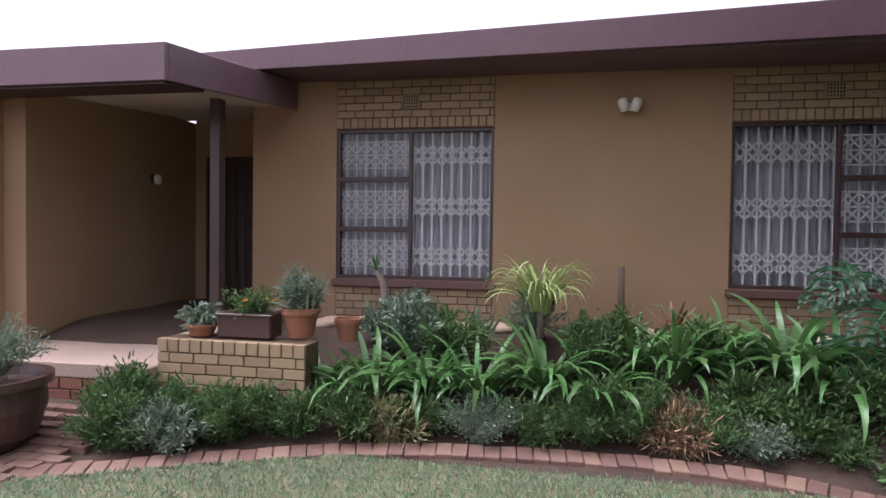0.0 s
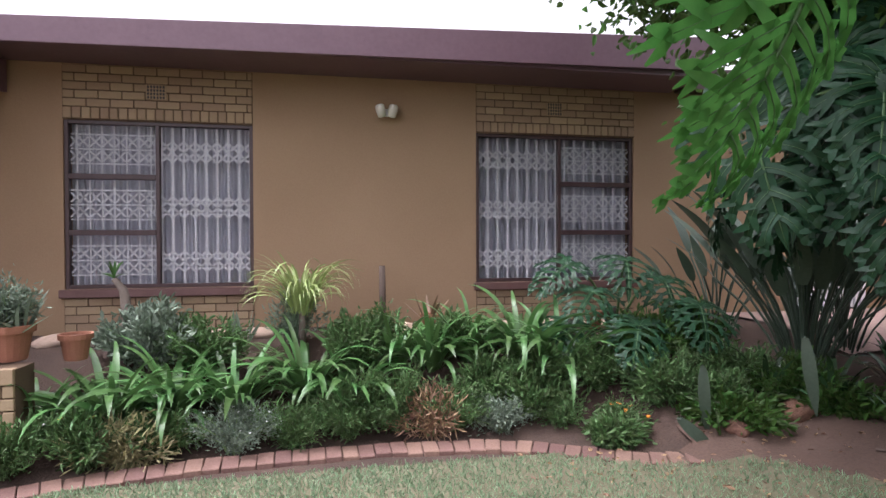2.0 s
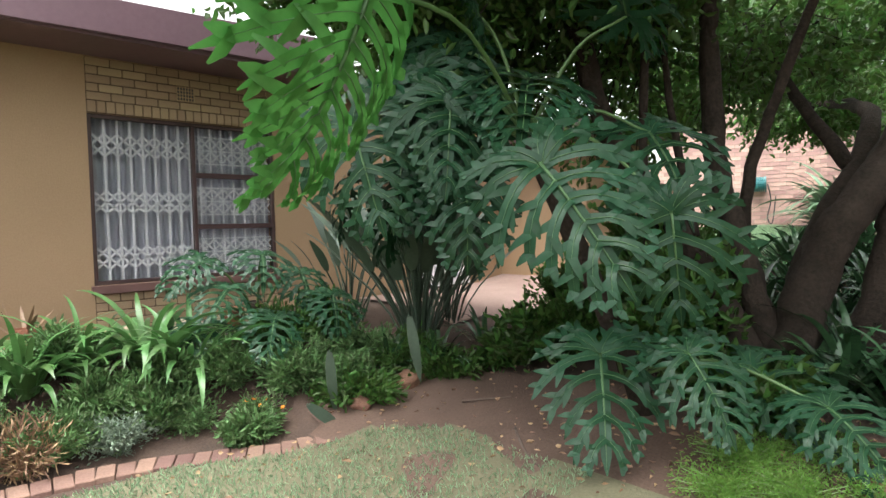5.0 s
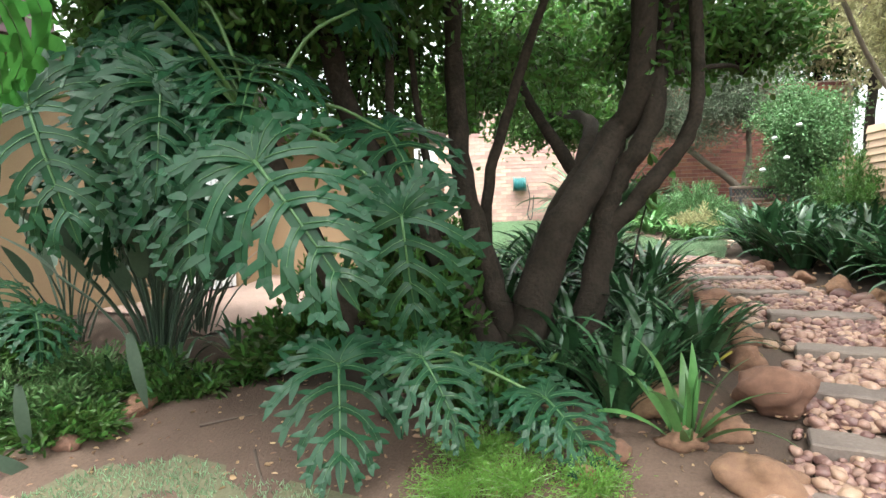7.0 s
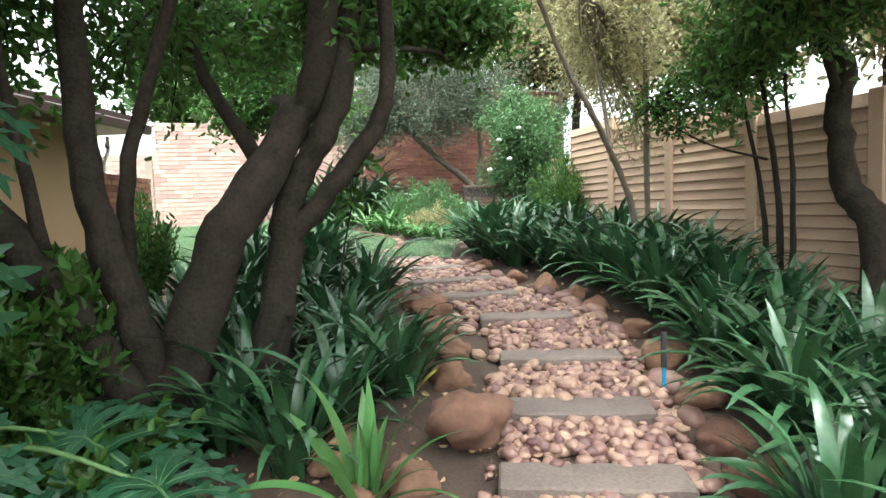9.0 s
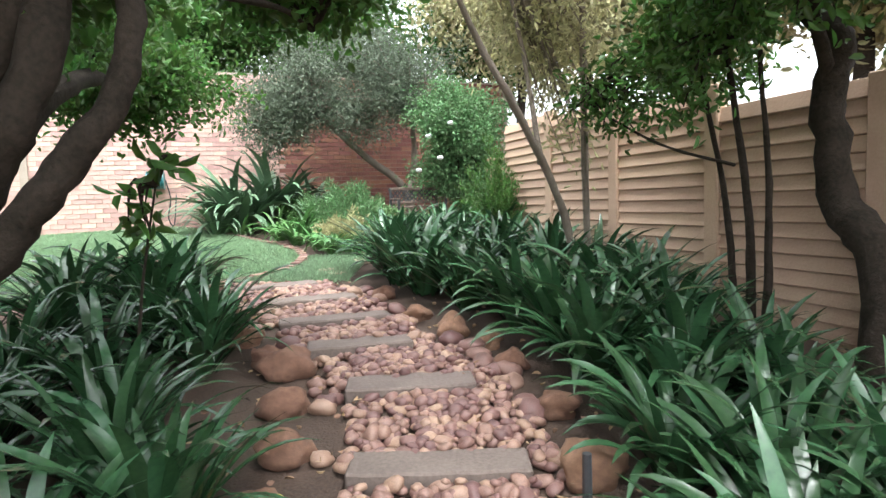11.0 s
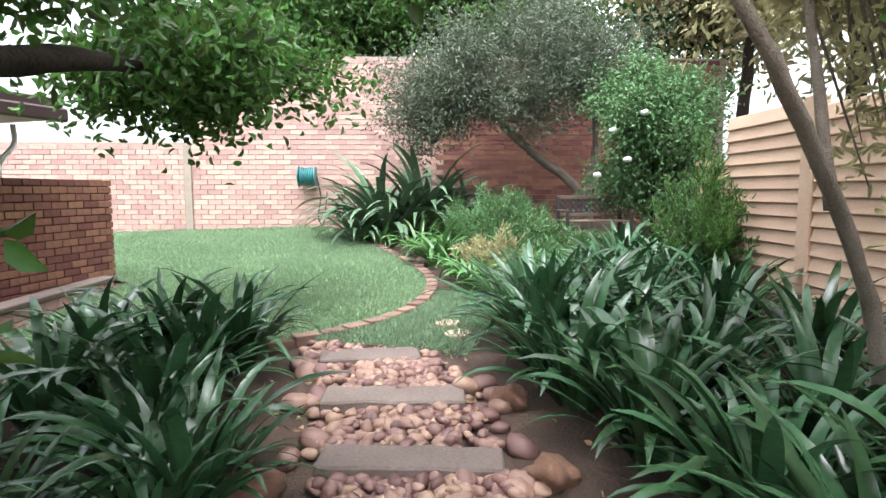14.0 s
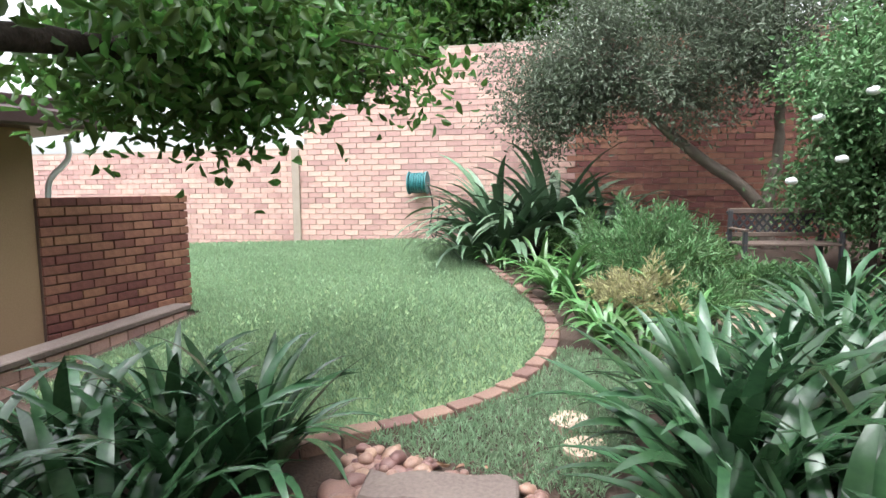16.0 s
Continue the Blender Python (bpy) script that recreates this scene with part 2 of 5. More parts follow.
def lathe(profile, sides=20):
    bm = bmesh.new()
    rings = [[bm.verts.new((r * math.cos(2 * math.pi * k / sides), r * math.sin(2 * math.pi * k / sides), z)) for k in range(sides)] for r, z in profile]
    for r0, r1 in zip(rings, rings[1:]):
        for k in range(sides):
            bm.faces.new((r0[k], r0[(k + 1) % sides], r1[(k + 1) % sides], r1[k]))
    bm.faces.new(rings[0][::-1])
    bm.faces.new(rings[-1])
    return bm


def leaf_cloud(name, centres, dirs, length, width, material, fold=0.25, spread=0.35):
    """Many small folded leaves as one mesh: six corners and two halves a leaf."""
    n = len(centres)
    c, d = np.asarray(centres, float), np.asarray(dirs, float)
    d = d / (np.linalg.norm(d, axis=1, keepdims=True) + 1e-9)
    s = np.cross(d, NR.normal(size=(n, 3)))
    s /= np.linalg.norm(s, axis=1, keepdims=True) + 1e-9
    u = np.cross(s, d)
    ln = (length * (1 + spread * NR.uniform(-1, 1, n)))[:, None]
    w = (width * (1 + spread * NR.uniform(-1, 1, n)))[:, None] / 2
    lift = u * w * fold * 2
    v = np.stack([c, c + d * ln * 0.32 + s * w * 0.9 + lift, c + d * ln * 0.7 + s * w * 0.75 + lift, c + d * ln - u * ln * 0.12,
                  c + d * ln * 0.7 - s * w * 0.75 + lift, c + d * ln * 0.32 - s * w * 0.9 + lift], axis=1).reshape(-1, 3)
    k = np.arange(n)[:, None] * 6
    f = np.stack([k + np.array([0, 1, 2, 3]), k + np.array([0, 3, 4, 5])], axis=1).reshape(-1, 4)
    me = bpy.data.meshes.new(name)
    me.vertices.add(len(v))
    me.vertices.foreach_set("co", v.ravel())
    me.loops.add(f.size)
    me.loops.foreach_set("vertex_index", f.ravel().astype(np.int32))
    me.polygons.add(len(f))
    me.polygons.foreach_set("loop_start", (np.arange(len(f)) * 4).astype(np.int32))
    me.update(calc_edges=True)
    me.materials.append(material)
    return me


# ---- the lie of the land ----
GX = [-60, 1.6, 2.6, 4, 5, 6, 7, 8, 9, 11, 13, 16.5, 60]
GZ = [-0.07, -0.07, 0.03, 0.2, 0.34, 0.47, 0.64, 0.76, 0.87, 0.97, 1.12, 1.42, 1.42]


def smooth_step(a, b, v):
    t = min(max((v - a) / (b - a), 0), 1)
    return t * t * (3 - 2 * t)


def edge_y(x):
    """The front line of the flower bed."""
    xs = (-4.1, -3.6, -3.0, -2.0, -1.0, 0.0, 0.8, 1.6, 2.0)
    ys = (2.95, 3.17, 3.46, 3.85, 3.98, 4.0, 3.88, 3.47, 3.3)
    return float(np.interp(x, xs, ys))


def land(x, y):
    z = float(np.interp(x, GX, GZ))
    if y > 2.5 and x < 8:
        bed = 0.56 - z
        k = smooth_step(edge_y(x) + 0.1 if x < 2 else 3.0, 5.4, y)
        z += max(bed, 0) * k
    return z


def grid_sheet(name, xs, ys, keep, dz, material, subdiv_noise=0.0):
    verts, index, faces = [], {}, []
    for i, x in enumerate(xs):
        for j, y in enumerate(ys):
            index[i, j] = len(verts)
            verts.append((x, y, land(x, y) + dz + subdiv_noise * noise.noise((x * 2.1, y * 2.1, 0))))
    for i in range(len(xs) - 1):
        for j in range(len(ys) - 1):
            if keep((xs[i] + xs[i + 1]) / 2, (ys[j] + ys[j + 1]) / 2):
                faces.append((index[i, j], index[i + 1, j], index[i + 1, j + 1], index[i, j + 1]))
    return raw(name, verts, faces, material)


def steps(*spans):
    out = []
    for a, b, s in spans:
        n = max(1, round((b - a) / s))
        out += [a + (b - a) * i / n for i in range(n)]
    return out + [spans[-1][1]]


tagged(link_mesh("ground", grid_sheet("ground", steps((-400, -40, 60), (-40, -8, 4), (-8, 18, 0.2), (18, 40, 4), (40, 400, 60)),
                                      steps((-400, -40, 60), (-40, -6, 4), (-6, 8, 0.2), (8, 40, 4), (40, 400, 60)), lambda x, y: True, 0, SOIL, 0.02)),
       "dark brown garden soil with bare patches", "ground", kind="structure")

# ---- setting: lawns, bare earth, paving ----
LAWN_EDGE = [(8.3, 1.55), (8.89, 1.01), (9.4, 0.66), (9.9, 0.5), (10.5, 0.5), (11.15, 0.66), (11.9, 1.08), (13.1, 2.1), (14.6, 3.5), (15.2, 4.2)]


def lawn2_limit(x):
    return float(np.interp(x, [p[0] for p in LAWN_EDGE], [p[1] for p in LAWN_EDGE]))


def coping_y(x):
    return 3.28 + (x - 7.6) * 0.389


def in_lawn2(x, y):
    return 8.3 < x < 15.2 and y > lawn2_limit(x) + 0.03 and 0.94 * x + 0.342 * y < 15.95 and (x > 10.35 or y < coping_y(x) - 0.1)


def in_lawn1(x, y):
    return -6 < x < 2.6 and -5 < y < edge_y(x) - 0.2 and y < 3.6 - 0.5 * max(0, x - 1.2) ** 2


tagged(link_mesh("lawn", grid_sheet("lawn", steps((-6, 3, 0.12)), steps((-5, 4.2, 0.12)), in_lawn1, 0.035, WORNTURF)), "worn green lawn in front of the flower bed", "lawn", kind="structure")
tagged(link_mesh("lawn", grid_sheet("lawn", steps((8, 16, 0.12)), steps((0, 11, 0.12)), in_lawn2, 0.035, TURF)), "short green lawn curving along a brick edge", "lawn", kind="structure")
tagged(link_mesh("bare_earth", grid_sheet("bare_earth", steps((1.2, 3.9, 0.1)), steps((-3, 3.6, 0.1)),
                                          lambda x, y: (x - 2.7) ** 2 / 1.7 + (y - 1.2) ** 2 / 7.5 < 1, 0.03, EARTH, 0.02)), "bare red earth under the tree", "earth", kind="structure")


def grass(name, xs, ys, inside, count, height, label):
    pts = []
    while len(pts) < count:
        x, y = R.uniform(*xs), R.uniform(*ys)
        if inside(x, y):
            pts.append((x, y, land(x, y) + 0.03))
    d = NR.normal(size=(count, 3)) * 0.55 + np.array([0, 0, 0.85])
    tagged(link_mesh(name, leaf_cloud(name, pts, d, height, 0.006, GRASS)), label, "grass", kind="stuff")


grass("grass", (-4.4, 2.6), (1.4, 4.0), lambda x, y: in_lawn1(x, y) and R.random() > 0.25 + 0.6 * smooth_step(-0.5, 2.0, x) * (0.5 + 0.8 * abs(noise.noise((x * 1.7, y * 1.7, 3)))), 40000, 0.038, "short green grass blades")
grass("grass", (8.3, 15.4), (0.4, 10.5), in_lawn2, 150000, 0.048, "short dense green grass blades")
grass("grass", (8.9, 10.8), (-0.4, 0.9), lambda x, y: y < lawn2_limit(x) - 0.1, 9000, 0.05, "patchy grass beside the stepping stones")


def brick_row(parent, name, pts, length, depth, height, material, gap=0.012, dz=0.0):
    """Bricks laid side by side along a line on the ground."""
    me = to_mesh(name, box((-length / 2, -depth / 2, -height / 2), (length / 2, depth / 2, height / 2), 0.006), material)
    run, want = 0.0, 0.0
    for (x0, y0), (x1, y1) in zip(pts, pts[1:]):
        seg = math.hypot(x1 - x0, y1 - y0)
        while want < run + seg:
            u = (want - run) / seg
            want += length + gap
            x, y = x0 + (x1 - x0) * u, y0 + (y1 - y0) * u
            link_mesh(name, me, parent, pose(x, y, land(x, y) + dz + R.uniform(-0.006, 0.006), R.uniform(-1.5, 1.5), R.uniform(-1.5, 1.5), math.degrees(math.atan2(y1 - y0, x1 - x0)) + R.uniform(-2, 2)))
        run += seg


edging = thing("brick_edging", "curved edging of flat red bricks beside the lawn", "edging", kind="structure")
brick_row(edging, "brick", [(p[0], p[1]) for p in [tuple(v)[:2] for v in spline([(x, edge_y(x) - 0.06, 0) for x in (-4.1, -3.6, -3, -2, -1, 0, 0.8, 1.6, 2.0)], 30)]], 0.112, 0.225, 0.09, PAVER, gap=0.006, dz=-0.012)
edging2 = thing("brick_edging", "curved edging of flat pale red bricks round the lawn", "edging", kind="structure")
brick_row(edging2, "brick", [tuple(v)[:2] for v in spline([(*p, 0) for p in LAWN_EDGE], 26)], 0.215, 0.12, 0.09, PAVER, gap=0.008, dz=0.02)

# ---- house ----
WY = 6.14
SIDE = 0.25


def wall_with_openings(name, label, x0, x1, z0, z1, y, openings, material=PLASTER):
    """A wall along x, its face at y, with openings (x0, x1, z0, z1) cut through."""
    bm = bmesh.new()
    cuts = sorted(openings)
    x = x0
    for a, b, c, d in cuts:
        boxm(bm, (x, y, z0), (a, y + SIDE, z1))
        boxm(bm, (a, y, z0), (b, y + SIDE, c))
        boxm(bm, (a, y, d), (b, y + SIDE, z1))
        x = b
    boxm(bm, (x, y, z0), (x1, y + SIDE, z1))
    return tagged(part(name, bm, material), label, "wall", kind="structure")


W1 = (-3.17, -1.34, 1.02, 2.74)
W2 = (1.11, 3.08, 1.02, 2.74)
GATE = (5.3, 6.5, 0.55, 2.65)
wall_north = wall_with_openings("wall_north", "tan plastered house wall with two windows", -4.22, 7.2, 0.0, 3.5, WY, [W1, W2, GATE])
tagged(part("wall_west", box((-6.05, 4.6, 0.0), (-5.8, 8.0, 3.1)), PLASTER), "tan plastered porch side wall", "wall", kind="structure")
tagged(part("wall_porch_return", box((-9.0, 4.35, 0.0), (-6.05, 4.6, 3.0)), PLASTER), "tan plastered wall beside the porch", "wall", kind="structure")
tagged(part("wall_porch_back", box((-5.8, 7.4, 0.0), (-3.97, 7.65, 3.3)), PLASTER), "tan plastered wall behind the porch", "wall", kind="structure")
tagged(part("wall_recess", box((-4.22, WY + SIDE, 0.0), (-3.97, 7.4, 3.3)), PLASTER), "tan plastered side of the entrance recess", "wall", kind="structure")
bm = bmesh.new()
boxm(bm, (-3.97, 9.5, 0), (7.2, 9.7, 3.4))
boxm(bm, (-0.2, WY + SIDE, 0), (0.0, 9.5, 3.3))
boxm(bm, (4.2, WY + SIDE, 0), (4.4, 9.5, 3.3))
tagged(part("wall_rooms", bm, ROOM), "plain inner walls behind the windows", "wall", kind="structure")
tagged(part("floor", box((-3.97, WY + SIDE, 0.4), (7.2, 9.5, 0.55)), SLAB), "plain room floor", "floor", kind="structure")
tagged(part("ceiling", box((-3.97, WY + SIDE, 3.3), (7.2, 9.5, 3.36)), SOFFIT), "plain room ceiling", "ceiling", kind="structure")

roof = thing("house_roof", "flat roof with a plum painted fascia and deep eaves", "roof", kind="structure")
part("roof_deck", box((-4.55, 5.44, 3.36), (3.58, 9.9, 3.43)), PURPLE, roof)
part("soffit", box((-4.5, 5.45, 3.3), (3.55, WY - 0.002, 3.36)), PURPLE, roof)
front = box((-4.6, 5.4, 3.24), (3.62, 5.44, 3.45), 0.006)
for v in front.verts:
    k = (v.co.x + 4.6) / 8.22
    v.co.z += 0.28 * k if v.co.z > 3.35 else 0.12 * k
part("fascia", front, PURPLE, roof, "plum painted fascia board")
part("fascia", box((3.58, 5.44, 3.33), (3.62, 9.9, 3.68), 0.006), PURPLE, roof)
part("roof_deck", box((3.62, 5.9, 3.3), (7.4, 9.9, 3.55)), BROWN, roof)

porch = thing("porch_roof", "flat porch roof with a broad plum fascia", "roof", kind="structure")
SL = 0.085


def porch_box(name, lo, hi, material, label="", bevel=0.006):
    b = box(lo, hi, bevel)
    for v in b.verts:
        if v.co.x > -4.5:
            v.co.x += (v.co.y - 4.1) * 0.13
        v.co.z += (v.co.y - 4.1) * SL
    part(name, b, material, porch, label)


porch_box("fascia", (-9.2, 4.08, 2.8), (-3.9, 4.12, 3.12), PURPLE, "plum painted fascia board")
porch_box("fascia", (-3.94, 4.12, 2.8), (-3.9, 6.1, 3.12), PURPLE)
porch_box("soffit", (-9.2, 4.62, 2.86), (-3.94, 7.4, 2.9), SOFFIT, "pale soffit boarding", 0)
porch_box("roof_deck", (-9.2, 4.12, 2.92), (-3.94, 7.4, 3.08), PURPLE, "", 0)
porch_box("beam", (-9.2, 4.12, 2.78), (-3.94, 4.6, 2.86), BROWN, "", 0)

slab = thing("porch_slab", "raised porch floor with a brick front", "porch", kind="structure")
part("slab", box((-6.0, 3.9, 0.3), (-3.9, 7.4, 0.43), 0.01), SLAB, slab, "worn pale screeded top")
part("slab_core", box((-5.98, 3.93, -0.1), (-3.9, 7.4, 0.3)), MORTAR, slab)
post = thing("porch_post", "square dark brown steel porch post", "post")
part("shaft", box((-4.11, 5.06, 0.43), (-4.0, 5.17, 2.88), 0.006), BROWN, post)
part("base_plate", box((-4.14, 5.03, 0.43), (-3.97, 5.2, 0.445), 0.003), BROWN, post)
pipe = thing("downpipe", "round dark brown downpipe on the porch wall", "downpipe")
part("pipe", tube([(-6.12, 4.27, 0.25), (-6.12, 4.27, 1.5), (-6.12, 4.27, 2.82)], [0.055] * 3, 12), BROWN, pipe, smooth=True)
for z in (0.9, 2.3):
    part("bracket", box((-6.19, 4.25, z), (-6.05, 4.35, z + 0.03), 0.003), BROWN, pipe)
door = thing("door_1", "dark wooden front door behind a black security gate", "door", kind="structure")
part("frame", box((-5.6, 7.33, 0.43), (-4.3, 7.4, 2.6), 0.01), DOOR, door)
for k in range(3):
    part("panel", box((-5.4 + k * 0.34, 7.3, 0.55), (-5.12 + k * 0.34, 7.33, 2.45), 0.01), DOOR, door)
for k in range(9):
    part("gate_bar", box((-5.5 + k * 0.14, 7.2, 0.46), (-5.48 + k * 0.14, 7.22, 2.5)), BLACK, door)
part("handle", tube([(-4.75, 7.25, 1.4), (-4.75, 7.19, 1.43), (-4.75, 7.19, 1.56)], [0.012] * 3, 8), WHITE, door, "pale metal handle", smooth=True)
lamp = thing("porch_lamp", "small dark bulkhead lamp on the porch wall", "lamp")
part("base", box((-5.8, 6.4, 2.15), (-5.77, 6.5, 2.27), 0.005), BLACK, lamp)
part("globe", lathe([(0.03, 0), (0.05, 0.03), (0.05, 0.1), (0.02, 0.13)], 12), LENS, lamp, m=pose(-5.72, 6.45, 2.14), smooth=True)


def brick_panel(parent, x0, x1, z0, z1, y, material, course=0.0855, length=0.222, proud=0.014, deep=0.05, stagger=0.5):
    """Courses of separate bricks on a face that looks towards -y."""
    n = max(1, round((z1 - z0) / course))
    step = (z1 - z0) / n
    cache = {}
    for r in range(n):
        x = x0 - (length * stagger if r % 2 else 0)
        while x < x1 - 0.03:
            a, b = max(x, x0), min(x + length, x1)
            w = round(b - a - 0.011, 3)
            if w > 0.03:
                if w not in cache:
                    cache[w] = to_mesh("brick", box((-w / 2, -proud, -step / 2 + 0.0055), (w / 2, deep, step / 2 - 0.0055), 0.004), material)
                link_mesh("brick", cache[w], parent, pose((a + b) / 2, y + R.uniform(-0.002, 0.002), z0 + (r + 0.5) * step, 0, 0, R.uniform(-0.5, 0.5)))
            x += length


def soldier_row(parent, x0, x1, z0, z1, y, material, pitch=0.0855, proud=0.016):
    n = round((x1 - x0) / pitch)
    p = (x1 - x0) / n
    me = to_mesh("brick", box((-p / 2 + 0.0055, -proud, (z0 - z1) / 2 + 0.005), (p / 2 - 0.0055, 0.05, (z1 - z0) / 2 - 0.005), 0.004), material)
    for i in range(n):
        link_mesh("brick", me, parent, pose(x0 + (i + 0.5) * p, y, (z0 + z1) / 2, 0, 0, R.uniform(-0.6, 0.6)))


def window(name, x0, x1, z0, z1, fixed_left, label):
    """A steel window: three small lights beside one tall one, white folding grille and net curtain behind."""
    w = thing(name, label, "window", kind="structure")
    y, t = WY + 0.05, 0.04
    split = x0 + (x1 - x0) * (0.48 if not fixed_left else 0.52)
    for lo, hi in (((x0, z0), (x0 + t, z1)), ((x1 - t, z0), (x1, z1)), ((x0 + t, z0), (x1 - t, z0 + t)), ((x0 + t, z1 - t), (x1 - t, z1)), ((split - t / 2, z0 + t), (split + t / 2, z1 - t))):
        part("window_frame", box((lo[0], y - 0.03, lo[1]), (hi[0], y + 0.04, hi[1]), 0.004), BROWN, w)
    sa, sb = (split + t / 2, x1 - t) if fixed_left else (x0 + t, split - t / 2)
    ta, tb = (x0 + t, split - t / 2) if fixed_left else (split + t / 2, x1 - t)
    third = (z1 - z0) / 3
    for k in (1, 2):
        part("glazing_bar", box((sa, y - 0.035, z0 + third * k - 0.028), (sb, y + 0.035, z0 + third * k + 0.028), 0.004), BROWN, w)
    panes = [(ta, tb, z0 + t, z1 - t)] + [(sa, sb, z0 + third * k + 0.03, z0 + third * (k + 1) - 0.03) for k in range(3)]
    for a, b, c, d in panes:
        p = part("pane", box((a, y, c), (b, y + 0.004, d)), GLASS, w)
        p.visible_shadow = False
    # tall folding grille
    gy = y + 0.035
    n = 8
    p = (tb - ta) / n
    for k in range(n + 1):
        part("grille_bar", box((ta + p * k - 0.011, gy - 0.008, z0 + t), (ta + p * k + 0.011, gy + 0.008, z1 - t)), WHITE, w)
    for zc in (z0 + 0.27, z0 + 0.84, z0 + 1.42):
        b = bmesh.new()
        for k in range(n):
            for s in (-1, 1):
                for h in (-0.055, 0.055):
                    boxm(b, (-p * 0.72, -0.005, -0.01), (p * 0.72, 0.005, 0.01), 0, pose(ta + p * (k + 0.5), gy - 0.012, zc + h, 0, s * 44))
        part("lattice", b, WHITE, w)
    # three small grilles
    m = 7
    for k in range(3):
        c, d = z0 + third * k + 0.035, z0 + third * (k + 1) - 0.035
        q = (sb - sa) / m
        for i in range(1, m + 1):
            part("grille_bar", box((sa + q * (i - 0.5) - 0.007, gy - 0.006, c), (sa + q * (i - 0.5) + 0.007, gy + 0.006, d)), WHITE, w)
        zc = (c + d) / 2
        b = bmesh.new()
        for h in (-0.15, 0.0, 0.15):
            boxm(b, (sa, gy - 0.008, zc + h - 0.007), (sb, gy + 0.004, zc + h + 0.007))
        for i in range(m + 1):
            for s in (-1, 1):
                for h in (-0.075, 0.075):
                    boxm(b, (-q * 0.6, -0.004, -0.008), (q * 0.6, 0.004, 0.008), 0, pose(min(max(sa + q * i, sa + q * 0.4), sb - q * 0.4), gy - 0.01, zc + h, 0, s * 46))
        part("lattice", b, WHITE, w)
    part("window_sill", box((x0 - 0.03, WY - 0.07, z0 - 0.085), (x1 + 0.03, WY + 0.09, z0 - 0.002), 0.006), SILL, w, "brown painted sloping sill")
    curtain = thing("net_curtain", "white pleated net curtain hanging behind the window", "curtain")
    nx = 150
    v = [(x0 + (x1 - x0) * i / nx, y + 0.15 + 0.022 * math.sin(i * 0.9) + 0.012 * math.sin(i * 0.37 + 1), z) for z in (z0 - 0.1, z1 + 0.1) for i in range(nx + 1)]
    cloth = link_mesh("cloth", raw("cloth", v, [(i, i + 1, nx + 2 + i, nx + 1 + i) for i in range(nx)], CURTAIN), curtain)
    rail = part("rail", tube([(x0 - 0.1, y + 0.15, z1 + 0.1), (x1 + 0.1, y + 0.15, z1 + 0.1)], [0.012] * 2), WHITE, curtain)
    return w


window("window_1", *W1, False, "brown steel window with white folding burglar grille")
window("window_2", *W2, True, "brown steel window with white folding burglar grille partly hidden by leaves")
for i, (x0, x1, z0, z1) in enumerate((W1, W2)):
    pan = thing("brick_lintel", "tan painted brick panel above the window", "brickwork", kind="structure")
    soldier_row(pan, x0, x1, z1 + 0.005, z1 + 0.125, WY - 0.002, YBRICK)
    brick_panel(pan, x0, x1, z1 + 0.125, z1 + 0.55, WY - 0.002, YBRICK)
    part("mortar_bed", box((x0, WY - 0.006, z1), (x1, WY - 0.002, z1 + 0.55)), PLASTER_SHADE, pan)
    pan = thing("brick_apron", "tan painted brick panel below the window", "brickwork", kind="structure")
    brick_panel(pan, x0, x1, 0.5, z0 - 0.09, WY - 0.002, YBRICK)
    part("mortar_bed", box((x0, WY - 0.006, 0.4), (x1, WY - 0.002, z0 - 0.087)), PLASTER_SHADE, pan)
    vent = thing("air_brick", "square terracotta air brick with a grid of holes", "vent", kind="structure")
    vx = (x0 + x1) / 2 - 0.04
    b = bmesh.new()
    for k in range(7):
        boxm(b, (vx - 0.09 + k * 0.03, WY - 0.026, z1 + 0.22), (vx - 0.08 + k * 0.03, WY - 0.012, z1 + 0.375))
    for k in range(5):
        boxm(b, (vx - 0.09, WY - 0.024, z1 + 0.22 + k * 0.036), (vx + 0.1, WY - 0.012, z1 + 0.231 + k * 0.036))
    part("grid", b, YBRICK, vent)
    part("backing", box((vx - 0.09, WY - 0.019, z1 + 0.22), (vx + 0.1, WY - 0.012, z1 + 0.375)), BLACK, vent)

flood = thing("twin_floodlight", "pair of small white security lamps on the wall", "lamp")
part("base", box((0.02, WY - 0.03, 2.88), (0.14, WY, 2.96), 0.006), WHITE, flood)
for s in (-1, 1):
    part("head", lathe([(0.02, -0.07), (0.045, -0.06), (0.055, 0.02), (0.05, 0.06), (0.03, 0.075)], 14), LENS, flood, "cream lamp head", m=pose(0.08 + s * 0.065, WY - 0.1, 2.92, 8, s * 14, 0), smooth=True)
gate = thing("door_2", "white slatted security door to the back patio", "door", kind="structure")
part("door_frame", box((5.3, WY + 0.1, 0.55), (6.5, WY + 0.12, 2.65)), BROWN, gate)
for k in range(12):
    part("slat", box((5.34 + k * 0.097, WY + 0.03, 0.6), (5.41 + k * 0.097, WY + 0.06, 2.6), 0.004), WHITE, gate)

